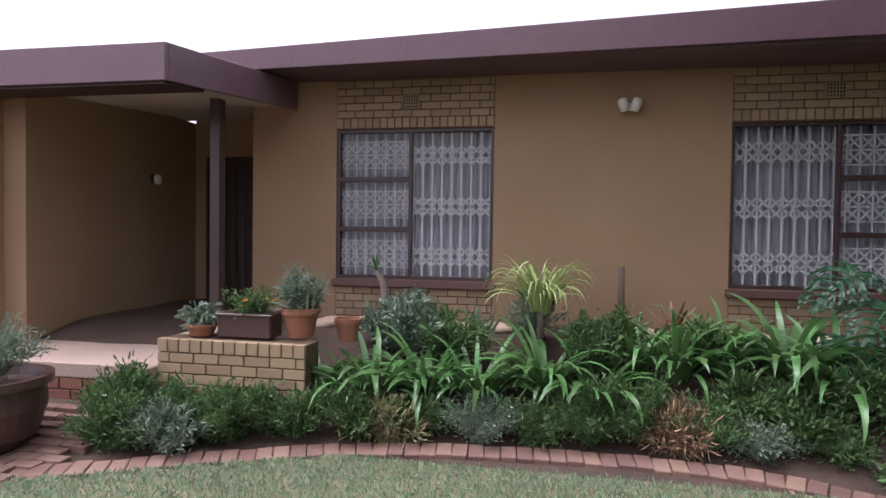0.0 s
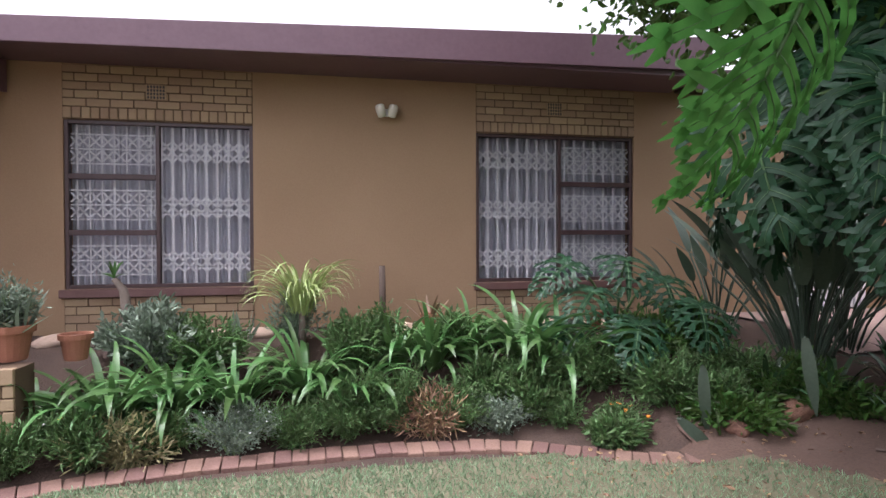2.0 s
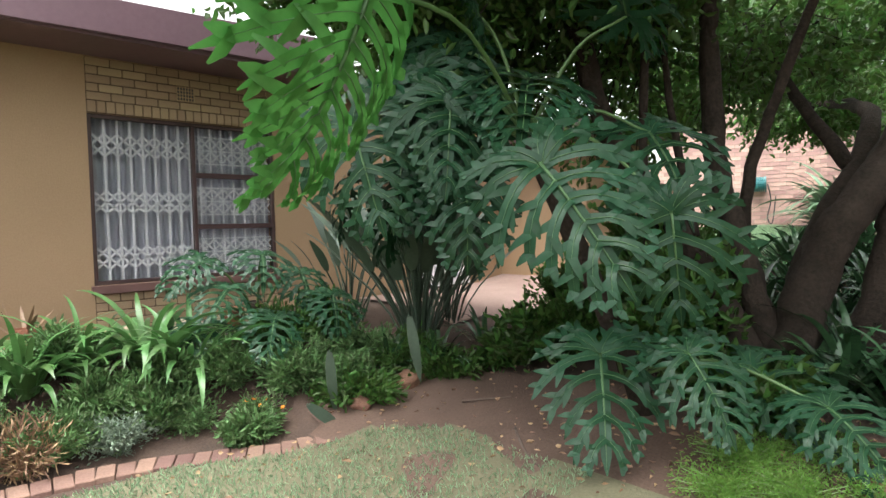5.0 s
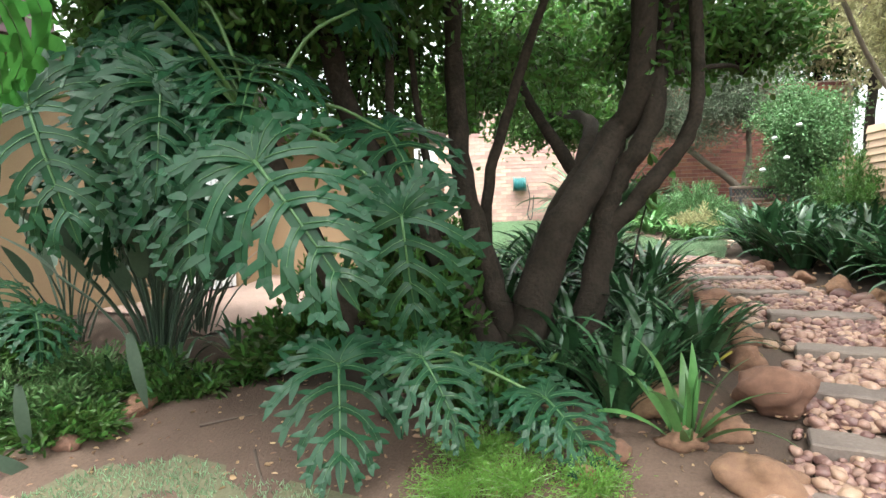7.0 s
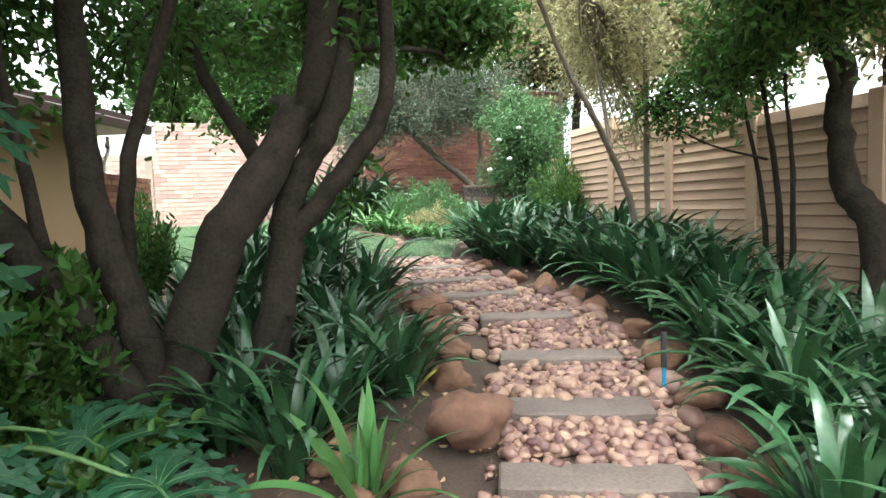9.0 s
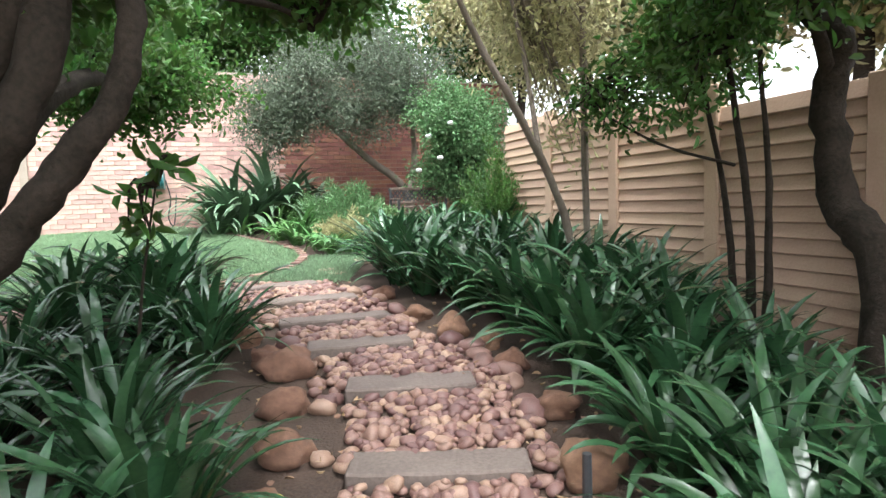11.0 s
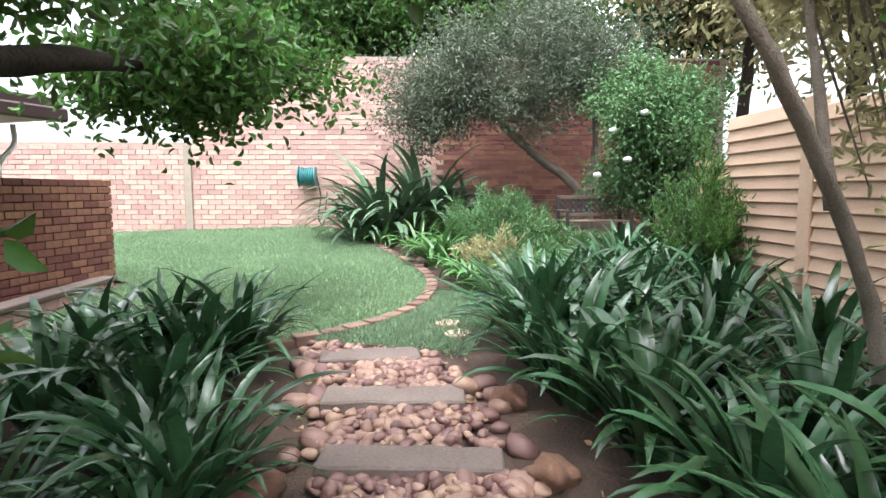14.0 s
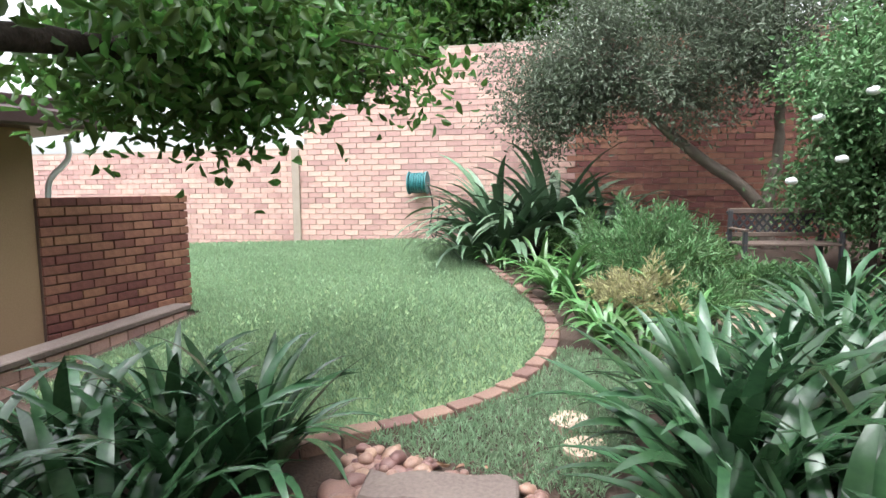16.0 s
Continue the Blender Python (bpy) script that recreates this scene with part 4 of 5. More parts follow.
# ---- strelitzia: upright paddles on long stalks ----


def paddle(name, length, width, stalk, material):
    v, f = [], []
    seg = 8
    for i in range(seg + 1):
        u = i / seg
        w = width / 2 * math.sin(math.pi * (0.06 + 0.94 * u) ** 0.8) ** 0.7 if i < seg else 0.002
        zc = stalk + u * length
        bend = 0.22 * length * u * u
        for s in (-1, 0, 1):
            v.append((bend + 0.1 * w * abs(s) * -1, s * w, zc - 0.1 * bend))
    for i in range(seg):
        for k in (0, 1):
            f.append((i * 3 + k, i * 3 + k + 1, i * 3 + k + 4, i * 3 + k + 3))
    b = len(v)
    for i in range(4):
        zz = stalk * i / 3
        for a in range(5):
            v.append((0.009 * math.cos(a * 1.2566) - 0.05 * math.sin(math.pi * i / 3), 0.009 * math.sin(a * 1.2566), zz))
    for i in range(3):
        for a in range(5):
            f.append((b + i * 5 + a, b + i * 5 + (a + 1) % 5, b + i * 5 + 5 + (a + 1) % 5, b + i * 5 + 5 + a))
    return raw(name, v, f, material)


PADDLES = [paddle("leaf", R.uniform(0.38, 0.5), R.uniform(0.09, 0.13), R.uniform(0.55, 0.85), STREL) for _ in range(6)]


def strelitzia(x, y, n, s, label):
    p = thing("strelitzia", label, "plant", pose(x, y, land(x, y), 0, 0, 0), "strelitzia clumps")
    for i in range(n):
        az = i * 137.5
        t = 38 * (i / n) ** 0.8 + R.uniform(-4, 4)
        link_mesh("leaf", PADDLES[i % 6], p, pose(0.16 * math.cos(radians(az)) * (i / n), 0.16 * math.sin(radians(az)) * (i / n), -0.03, 0, 0, az) @ pose(0, 0, 0, 0, t, 0) @ Matrix.Scale(s * R.uniform(0.8, 1.15), 4))


strelitzia(3.65, 4.15, 60, 1.45, "grey-green clump of upright paddle leaves under the tree")
strelitzia(3.3, 4.9, 16, 1.05, "grey-green clump of paddle leaves by the house wall")
strelitzia(4.3, 4.4, 30, 1.1, "grey-green clump of paddle leaves beside the patio")

# ---- philodendron: deeply cut leaves on long stalks ----


def phil_leaf(name, length, material, rng, lobes=7, droop=0.9):
    """A deeply cut leaf from its stalk joint at the origin, tip towards +x, upper side +z: each lobe is cut again into blunt fingers."""
    bm, ribs = bmesh.new(), bmesh.new()

    def mid(u):
        return Vector((length * u, 0, -droop * 0.3 * length * u * u))

    def strip(path, widths):
        rows = []
        for i, (p, w) in enumerate(zip(path, widths)):
            d = (path[min(i + 1, len(path) - 1)] - path[max(i - 1, 0)]).normalized()
            s = Vector((0, 0, 1)).cross(d).normalized() if abs(d.z) < 0.98 else Vector((0, 1, 0))
            wob = Vector((0, 0, rng.uniform(-0.3, 0.3) * w))
            rows.append([bm.verts.new(p - s * w + wob + Vector((0, 0, 0.12 * w))), bm.verts.new(p), bm.verts.new(p + s * w - wob + Vector((0, 0, 0.12 * w)))])
        for a, b in zip(rows, rows[1:]):
            for k in (0, 1):
                bm.faces.new((a[k], a[k + 1], b[k + 1], b[k]))

    def vein(path, r0, r1):
        tmp = bpy.data.meshes.new("vein")
        t = tube([q + Vector((0, 0, 0.004)) for q in path], taper(r0, r1, len(path)), 4)
        t.to_mesh(tmp)
        t.free()
        ribs.from_mesh(tmp)

    strip([mid(u / 8) for u in range(9)], [length * w for w in (0.04, 0.055, 0.058, 0.056, 0.055, 0.05, 0.046, 0.04, 0.006)])
    vein([mid(u / 8) for u in range(9)], 0.011, 0.002)
    for side in (-1, 1):
        for k in range(-3, lobes):
            u = max(k, 0) / lobes * 0.9 + 0.015
            ang = radians(80 - 40 * u) if k >= 0 else radians(92 + 24 * (-k))
            ln = length * (0.6 * (1 - u) ** 0.75 + 0.1) * rng.uniform(0.88, 1.12) * (1 if k >= 0 else 0.98 + 0.1 * k)
            o = mid(u)
            fall = rng.uniform(0.16, 0.42)
            path, way = [], []
            for i in range(7):
                t = i / 6
                a = ang - 0.4 * t
                way.append(a)
                path.append(o + Vector((math.cos(a) * ln * t, side * math.sin(a) * ln * t, (0.1 * math.sin(t * 3) - fall * t * t) * ln + rng.uniform(-0.008, 0.008))))
            w0 = length * (0.032 + 0.012 * (1 - u))
            strip(path, [w0 * f for f in (1.15, 0.95, 0.85, 0.95, 1.05, 0.8, 0.12)])
            vein(path[:6], 0.003, 0.001)
            for i, lean, size in ((2, 0.75, 0.3), (3, -0.8, 0.27), (4, 0.7, 0.27), (5, -0.65, 0.2), (5, 0.6, 0.17)):
                a = way[i] + lean * rng.uniform(0.8, 1.15)
                f = ln * size * rng.uniform(0.75, 1.2)
                finger = [path[i] + Vector((math.cos(a) * f * t, side * math.sin(a) * f * t, -0.3 * f * t * t)) for t in (0, 0.55, 1)]
                strip(finger, [w0 * 0.75, w0 * 0.66, w0 * 0.16])
    return to_mesh(name, bm, material, True), to_mesh("rib", ribs, VEIN, True)


def aim(joint, tip, up):
    """A frame at the joint whose x points to the tip and z towards up."""
    x = (Vector(tip) - Vector(joint)).normalized()
    y = Vector(up).cross(x).normalized()
    z = x.cross(y)
    m = Matrix((x, y, z)).transposed().to_4x4()
    return Matrix.Translation(joint) @ m


PR = random.Random(11)
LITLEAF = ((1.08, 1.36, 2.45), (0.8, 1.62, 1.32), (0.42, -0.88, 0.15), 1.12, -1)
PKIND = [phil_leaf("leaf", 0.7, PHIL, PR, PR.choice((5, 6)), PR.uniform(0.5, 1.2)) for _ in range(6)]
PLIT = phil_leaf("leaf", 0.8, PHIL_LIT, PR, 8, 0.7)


def philodendron(label, crown, leaves):
    """crown: where the stalks leave the trunk. leaves: (joint, tip, up, scale, kind)."""
    p = thing("philodendron", label, "plant", pose(crown[0], crown[1], land(crown[0], crown[1])))
    base = Vector((crown[0], crown[1], land(crown[0], crown[1])))
    top = Vector(crown) - base
    foot = Vector((0.85, -0.4, -0.05)) if top.z > 1.2 else Vector((0.1, 0.05, -0.05))
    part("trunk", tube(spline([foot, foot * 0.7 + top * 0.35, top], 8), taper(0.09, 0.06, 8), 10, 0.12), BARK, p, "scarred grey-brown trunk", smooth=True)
    for joint, tip, up, scale, kind in leaves:
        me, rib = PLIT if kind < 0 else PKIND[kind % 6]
        j = Vector(joint) - base
        m = aim(j, Vector(tip) - base, up) @ Matrix.Scale(scale, 4)
        leaf = link_mesh("leaf", me, p, m)
        link_mesh("rib", rib, leaf)
        start = top if j.z > 1.05 else foot * 0.75 + top * 0.2
        midp = (start + j) / 2 + Vector((0, 0, 0.1 + 0.08 * (j - start).length))
        part("stalk", tube(spline([start, midp, j], 9), taper(0.016, 0.009, 9), 6), STALK, p, "long green leaf stalk", smooth=True)


ph = random.Random(4)
EXTRA = []
for i in range(24):
    a = radians(ph.uniform(95, 215))
    r, h = ph.uniform(0.2, 1.0), ph.uniform(1.85, 2.75)
    j = Vector((3.15 + r * math.cos(a), 2.75 + r * 1.2 * math.sin(a), h))
    out = Vector((math.cos(a), math.sin(a) - 0.3, 0)).normalized()
    EXTRA.append((tuple(j), tuple(j + out * ph.uniform(0.1, 0.4) + Vector((0, 0, -0.5))), tuple(out * 0.7 + Vector((ph.uniform(-0.4, 0.4), ph.uniform(-0.4, 0.4), ph.uniform(0.2, 0.7)))), ph.uniform(0.65, 1.0), i))
philodendron("large philodendron with deeply cut glossy leaves on long stalks", (2.75, 1.95, 2.1), [
    ((2.17, 1.41, 1.84), (2.15, 0.9, 1.3), (-0.75, -0.35, 0.55), 1.15, 0),
    ((2.85, 1.5, 0.72), (2.45, 1.2, 0.25), (-0.6, -0.5, 0.7), 1.0, 1),
    ((2.83, 1.03, 1.58), (2.86, 0.98, 0.95), (-0.86, -0.45, 0.05), 0.98, 2),
    ((2.95, 1.0, 0.78), (2.85, 0.75, 0.55), (-0.5, -0.5, 0.7), 0.75, 3),
    ((3.35, 0.42, 0.5), (3.15, 0.05, 0.32), (-0.4, -0.3, 0.9), 0.75, 0),
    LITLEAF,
    ((1.9, 2.7, 2.2), (1.95, 2.5, 1.5), (-0.7, -0.6, 0.3), 1.1, 1),
    ((2.95, 1.35, 2.75), (2.6, 1.2, 2.95), (-0.3, -0.5, 0.8), 0.9, 4),
    ((2.4, 2.1, 2.9), (2.1, 2.0, 3.2), (-0.4, -0.5, 0.8), 0.9, 5),
    ((2.7, 1.9, 2.45), (2.3, 1.6, 2.2), (-0.4, -0.5, 0.8), 1.1, 0),
    ((3.3, 1.4, 2.1), (3.1, 1.0, 1.7), (-0.5, -0.6, 0.6), 1.0, 2),
    ((2.6, 3.0, 2.2), (2.2, 2.7, 1.7), (-0.6, -0.6, 0.5), 1.1, 3),
    ((3.6, 0.9, 0.6), (3.5, 0.5, 0.45), (-0.4, -0.4, 0.8), 0.9, 2),
] + EXTRA)
philodendron("philodendron with cut leaves below the window", (2.3, 5.2, 0.8), [
    ((1.75, 5.05, 1.25), (1.35, 4.9, 1.05), (-0.2, -0.5, 0.85), 0.66, 0), ((1.9, 4.8, 1.0), (1.5, 4.4, 0.8), (-0.3, -0.6, 0.75), 0.70, 1), ((2.2, 4.7, 1.3), (2.0, 4.2, 1.1), (-0.1, -0.7, 0.7), 0.74, 2),
    ((2.6, 4.7, 1.1), (2.5, 4.2, 0.8), (0, -0.7, 0.7), 0.74, 3), ((1.6, 4.7, 0.7), (1.25, 4.35, 0.45), (-0.4, -0.6, 0.7), 0.70, 0), ((2.1, 4.3, 0.75), (1.8, 3.85, 0.45), (-0.2, -0.7, 0.7), 0.70, 1), ((2.7, 4.3, 0.9), (2.5, 3.8, 0.6), (-0.1, -0.7, 0.7), 0.70, 2)])

# ---- trees ----


def tree(name, label, stems, crowns, bark, leafmat, leaf=(0.075, 0.035), seed=1, twigs=26, category="tree"):
    """stems: (points, base radius, end radius). crowns: (centre, half sizes, leaf count)."""
    rng = random.Random(seed)
    x, y = stems[0][0][0][:2]
    z = land(x, y)
    t = thing(name, label, category, pose(x, y, z))
    o = Vector((x, y, z))
    ends = []
    bm = bmesh.new()
    for pts, r0, r1 in stems:
        n = 5 * len(pts)
        cur = [p - o for p in spline(pts, n)]
        for c in cur[1:]:
            c += Vector((rng.uniform(-1, 1), rng.uniform(-1, 1), 0)) * r0 * 0.12
        part("trunk" if r0 > 0.055 else "branch", tube(cur, taper(r0, r1, n, 0.8), 10, 0.15, rng), bark, t, smooth=True)
        ends.append(cur[-1])
    for centre, half, count in crowns:
        count = int(count * 1.8)
        c = Vector(centre) - o
        start = min(ends, key=lambda e: (e - c).length)
        b = bmesh.new()
        tips = []
        for i in range(twigs):
            d = Vector((rng.gauss(0, 1), rng.gauss(0, 1), rng.gauss(0, 1))).normalized() * rng.uniform(0.35, 1.0)
            tip = c + Vector((d.x * half[0], d.y * half[1], d.z * half[2]))
            m = (start + tip) / 2 + Vector((rng.uniform(-0.1, 0.1), rng.uniform(-0.1, 0.1), 0.12))
            tmp = bpy.data.meshes.new("twig")
            tb = tube(spline([start, m, tip], 6), taper(0.02, 0.004, 6), 4)
            tb.to_mesh(tmp)
            tb.free()
            b.from_mesh(tmp)
            tips.append((m, tip))
        tagged(part("twig_cluster", b, bark, t), kind="stuff")
        tp = np.array([[*m_, *t_] for m_, t_ in tips])
        pick = NR.integers(0, len(tp), count)
        u = NR.uniform(0.25, 1.08, count)[:, None]
        spot = tp[pick, :3] * (1 - u) + tp[pick, 3:] * u + NR.normal(size=(count, 3)) * (0.15 * max(half))
        dirs = NR.normal(size=(count, 3)) + (spot - np.array(c)) * 0.5 / max(half) + np.array([0, 0, -0.35])
        link_mesh("crown", leaf_cloud("crown", spot, dirs, leaf[0], leaf[1], leafmat), t)
    return t


tree("shade_tree", "dark-barked tree with several leaning stems and a broad green crown", [
    ([(4.5, 1.0, 0.25), (4.55, 0.78, 1.12), (4.6, 0.55, 1.6), (4.95, 0.3, 2.15), (4.9, 0.1, 2.6), (4.9, 0.0, 3.9)], 0.17, 0.09),
    ([(4.85, 0.62, 0.25), (4.9, 0.42, 1.16), (4.9, 0.38, 1.54), (4.92, 0.24, 1.87), (4.92, 0.02, 2.25), (5.2, -0.1, 3.4)], 0.13, 0.07),
    ([(4.9, 0.4, 1.35), (4.9, 0.14, 1.64), (4.92, -0.07, 1.89), (4.98, -0.26, 2.2), (5.02, -0.3, 2.65), (4.95, -0.25, 3.7)], 0.08, 0.045),
    ([(4.68, 0.95, 0.25), (4.95, 0.95, 1.15), (5.5, 0.75, 1.9), (6.1, 0.75, 2.4), (7.3, 1.2, 2.75), (8.6, 1.9, 3.0)], 0.13, 0.045),
    ([(4.55, 1.0, 0.25), (4.4, 1.25, 1.3), (4.55, 1.5, 2.2), (4.72, 1.6, 3.9)], 0.12, 0.07),
    ([(4.5, 1.05, 0.25), (4.15, 1.6, 1.4), (3.85, 2.05, 2.3), (3.6, 2.3, 3.6)], 0.13, 0.075),
    ([(4.6, 1.3, 0.3), (4.6, 1.27, 1.7), (4.62, 1.07, 2.4), (4.6, 0.72, 3.3)], 0.055, 0.035),
    ([(4.05, 1.7, 0.2), (3.95, 1.78, 1.9), (3.95, 1.72, 3.5)], 0.042, 0.03),
    ([(5.5, 0.75, 1.9), (5.6, 1.2, 2.6), (6.2, 1.7, 3.4)], 0.07, 0.03),
    ([(4.95, 0.05, 2.6), (6.1, -0.5, 2.85), (6.8, -0.6, 2.9)], 0.03, 0.012),
    ([(4.2, 1.5, 1.4), (4.25, 1.7, 2.4), (4.4, 1.9, 3.6)], 0.04, 0.02)],
    [((5.6, 0.0, 4.1), (1.5, 1.5, 0.9), 5000), ((4.4, 1.7, 4.2), (1.6, 1.6, 1.0), 2600), ((3.3, 2.5, 3.7), (1.3, 1.3, 0.9), 4000), ((6.3, -0.4, 3.25), (0.9, 0.8, 0.45), 1800), ((7.0, 1.4, 3.3), (1.3, 1.0, 0.55), 2200),
     ((8.9, 1.9, 3.0), (1.1, 1.1, 0.45), 2900), ((9.8, 1.6, 3.2), (0.8, 0.8, 0.4), 2000), ((1.6, 3.6, 3.6), (0.8, 0.8, 0.3), 900), ((3.2, 1.2, 3.4), (1.1, 1.0, 0.5), 2600), ((2.5, 3.0, 3.3), (1.1, 1.0, 0.5), 3200), ((3.4, 3.8, 3.0), (1.0, 0.9, 0.6), 2600), ((4.6, 2.6, 2.6), (0.9, 1.0, 0.9), 1000), ((5.6, 1.6, 2.9), (0.8, 0.8, 0.8), 900), ((2.1, 3.4, 3.75), (1.1, 1.0, 0.45), 2600), ((5.3, 0.1, 2.9), (0.5, 0.5, 0.6), 900), ((3.6, 2.9, 2.9), (1.0, 1.0, 0.7), 1300), ((5.0, 2.4, 3.2), (1.2, 1.0, 0.8), 1300), ((2.7, 2.3, 3.3), (1.0, 0.8, 0.5), 2200),
     # unseen high crowns, added only to keep light off what lies below
     ((2.6, 1.0, 4.9), (1.6, 1.5, 0.6), 4200), ((2.4, 3.2, 4.9), (1.6, 1.5, 0.6), 4200), ((4.8, -0.6, 5.2), (1.7, 1.5, 0.7), 4200), ((3.2, -1.0, 4.9), (1.4, 1.2, 0.6), 3200), ((8.8, 2.2, 4.3), (1.0, 1.0, 0.4), 2000), ((0.9, 1.4, 4.9), (1.4, 1.5, 0.6), 3800), ((1.2, -1.4, 4.9), (1.4, 1.3, 0.6), 3200)],
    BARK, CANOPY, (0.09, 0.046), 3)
tree("fence_tree", "crooked dark tree against the fence", [
    ([(6.12, -4.06, 0.35), (6.18, -4.05, 1.25), (6.45, -3.97, 1.63), (6.52, -3.95, 2.24), (6.46, -3.95, 2.62), (6.72, -3.85, 3.05), (6.6, -3.6, 3.8)], 0.14, 0.07),
    ([(6.5, -3.95, 2.3), (6.3, -3.7, 2.8), (5.9, -3.4, 3.3)], 0.05, 0.02)],
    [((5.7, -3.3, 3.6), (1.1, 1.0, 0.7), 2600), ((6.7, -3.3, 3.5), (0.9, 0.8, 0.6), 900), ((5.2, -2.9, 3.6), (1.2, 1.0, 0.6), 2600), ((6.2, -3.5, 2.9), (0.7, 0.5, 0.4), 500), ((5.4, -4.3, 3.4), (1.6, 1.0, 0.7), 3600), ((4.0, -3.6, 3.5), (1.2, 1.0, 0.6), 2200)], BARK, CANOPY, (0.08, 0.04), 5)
tree("slender_tree", "bushy tree of several thin dark stems by the fence", [
    ([(6.88, -3.65, 0.5), (6.86, -3.62, 1.5), (6.95, -3.5, 2.7)], 0.04, 0.02), ([(6.98, -3.6, 0.5), (7.05, -3.55, 1.6), (7.25, -3.4, 2.8)], 0.033, 0.015), ([(6.78, -3.7, 0.5), (6.64, -3.64, 1.6), (6.52, -3.5, 2.6)], 0.033, 0.015), ([(6.93, -3.55, 1.9), (7.4, -3.2, 2.1), (8.0, -2.8, 2.5)], 0.014, 0.008)],
    [((6.95, -3.4, 2.9), (0.8, 0.7, 0.8), 1900), ((7.60, -2.95, 2.5), (0.6, 0.5, 0.4), 450)], BARK, CANOPY, (0.075, 0.035), 6)
tree("pale_tree", "leaning thin tree with sparse pale dry foliage", [
    ([(8.12, -2.68, 0.75), (7.98, -2.53, 1.58), (7.45, -2.05, 2.45), (7.3, -1.75, 2.95), (7.0, -1.4, 3.7)], 0.045, 0.02), ([(7.75, -2.3, 2.0), (7.9, -2.2, 2.9), (7.8, -2.0, 3.8)], 0.03, 0.012), ([(8.45, -2.87, 0.75), (8.35, -2.83, 1.5), (8.0, -2.73, 2.9), (7.9, -2.7, 4.2)], 0.042, 0.025)],
    [((7.9, -2.35, 3.5), (1.1, 0.8, 0.9), 2100), ((8.4, -2.7, 2.6), (0.5, 0.5, 0.7), 500), ((7.2, -1.8, 3.9), (0.9, 0.7, 0.5), 1100), ((9.2, -2.5, 3.7), (1.1, 0.7, 1.0), 2600)], GREYBARK, PALELEAF, (0.075, 0.028), 8)
tree("olive_tree", "leaning grey-green tree in front of the brick wall", [
    ([(15.95, -0.75, 1.3), (15.75, -0.5, 2.1), (15.2, 0.3, 2.8), (14.5, 1.2, 3.7)], 0.12, 0.05), ([(15.85, -0.65, 1.9), (15.9, -0.8, 2.9), (15.7, -0.7, 4.0)], 0.1, 0.04)],
    [((14.4, 1.5, 4.1), (1.4, 1.4, 1.0), 7000), ((15.2, 0.1, 4.5), (1.5, 1.5, 1.1), 7000), ((14.3, 1.9, 3.3), (0.9, 0.9, 0.7), 3000), ((14.9, 0.4, 3.5), (1.0, 1.0, 0.7), 3000), ((15.4, -1.0, 4.2), (1.2, 1.2, 0.9), 4000)], GREYBARK, OLIVE, (0.07, 0.026), 9)
tree("rose_bush", "large green climbing rose with a few white blooms", [
    ([(14.0, -1.75, 1.1), (14.0, -1.75, 2.0), (14.0, -1.7, 2.8)], 0.05, 0.02), ([(14.0, -1.75, 1.1), (14.3, -2.0, 2.0), (14.4, -2.0, 2.9)], 0.03, 0.01)],
    [((14.1, -1.85, 2.6), (1.0, 1.0, 1.2), 9000), ((13.8, -1.5, 3.4), (0.8, 0.8, 0.7), 3600), ((14.4, -2.2, 3.2), (0.9, 0.8, 0.8), 2600)], BARK, ROSELEAF, (0.065, 0.035), 10)
for i, (x, y, h, r) in enumerate(((18.9, 1.2, 6.8, 2.4), (19.6, -2.6, 7.4, 2.6), (17.6, 7.5, 6.2, 1.8), (14.5, -6.3, 6.4, 2.3), (10.5, -7.2, 6.0, 2.1), (6.5, -8.2, 5.6, 2.0), (18.0, 4.9, 7.6, 2.6), (17.6, 6.8, 6.8, 2.4), (19.2, 3.2, 8.4, 2.8), (17.6, -3.6, 7.6, 2.6), (14.0, -4.4, 6.6, 2.0))):
    # four trees get the pale leaf: bright sky through foliage, put into the colour
    tree("background_tree", "leafy tree beyond the boundary", [([(x, y, 0.8), (x, y + 0.2, 3), (x + 0.2, y, h - 1.5)], 0.2, 0.08)], [((x, y, h - 1.0), (r, r, r * 0.75), 6500)], BARK, PALELEAF if i in (3, 4, 9, 10) else CANOPY, (0.16, 0.08), 20 + i)

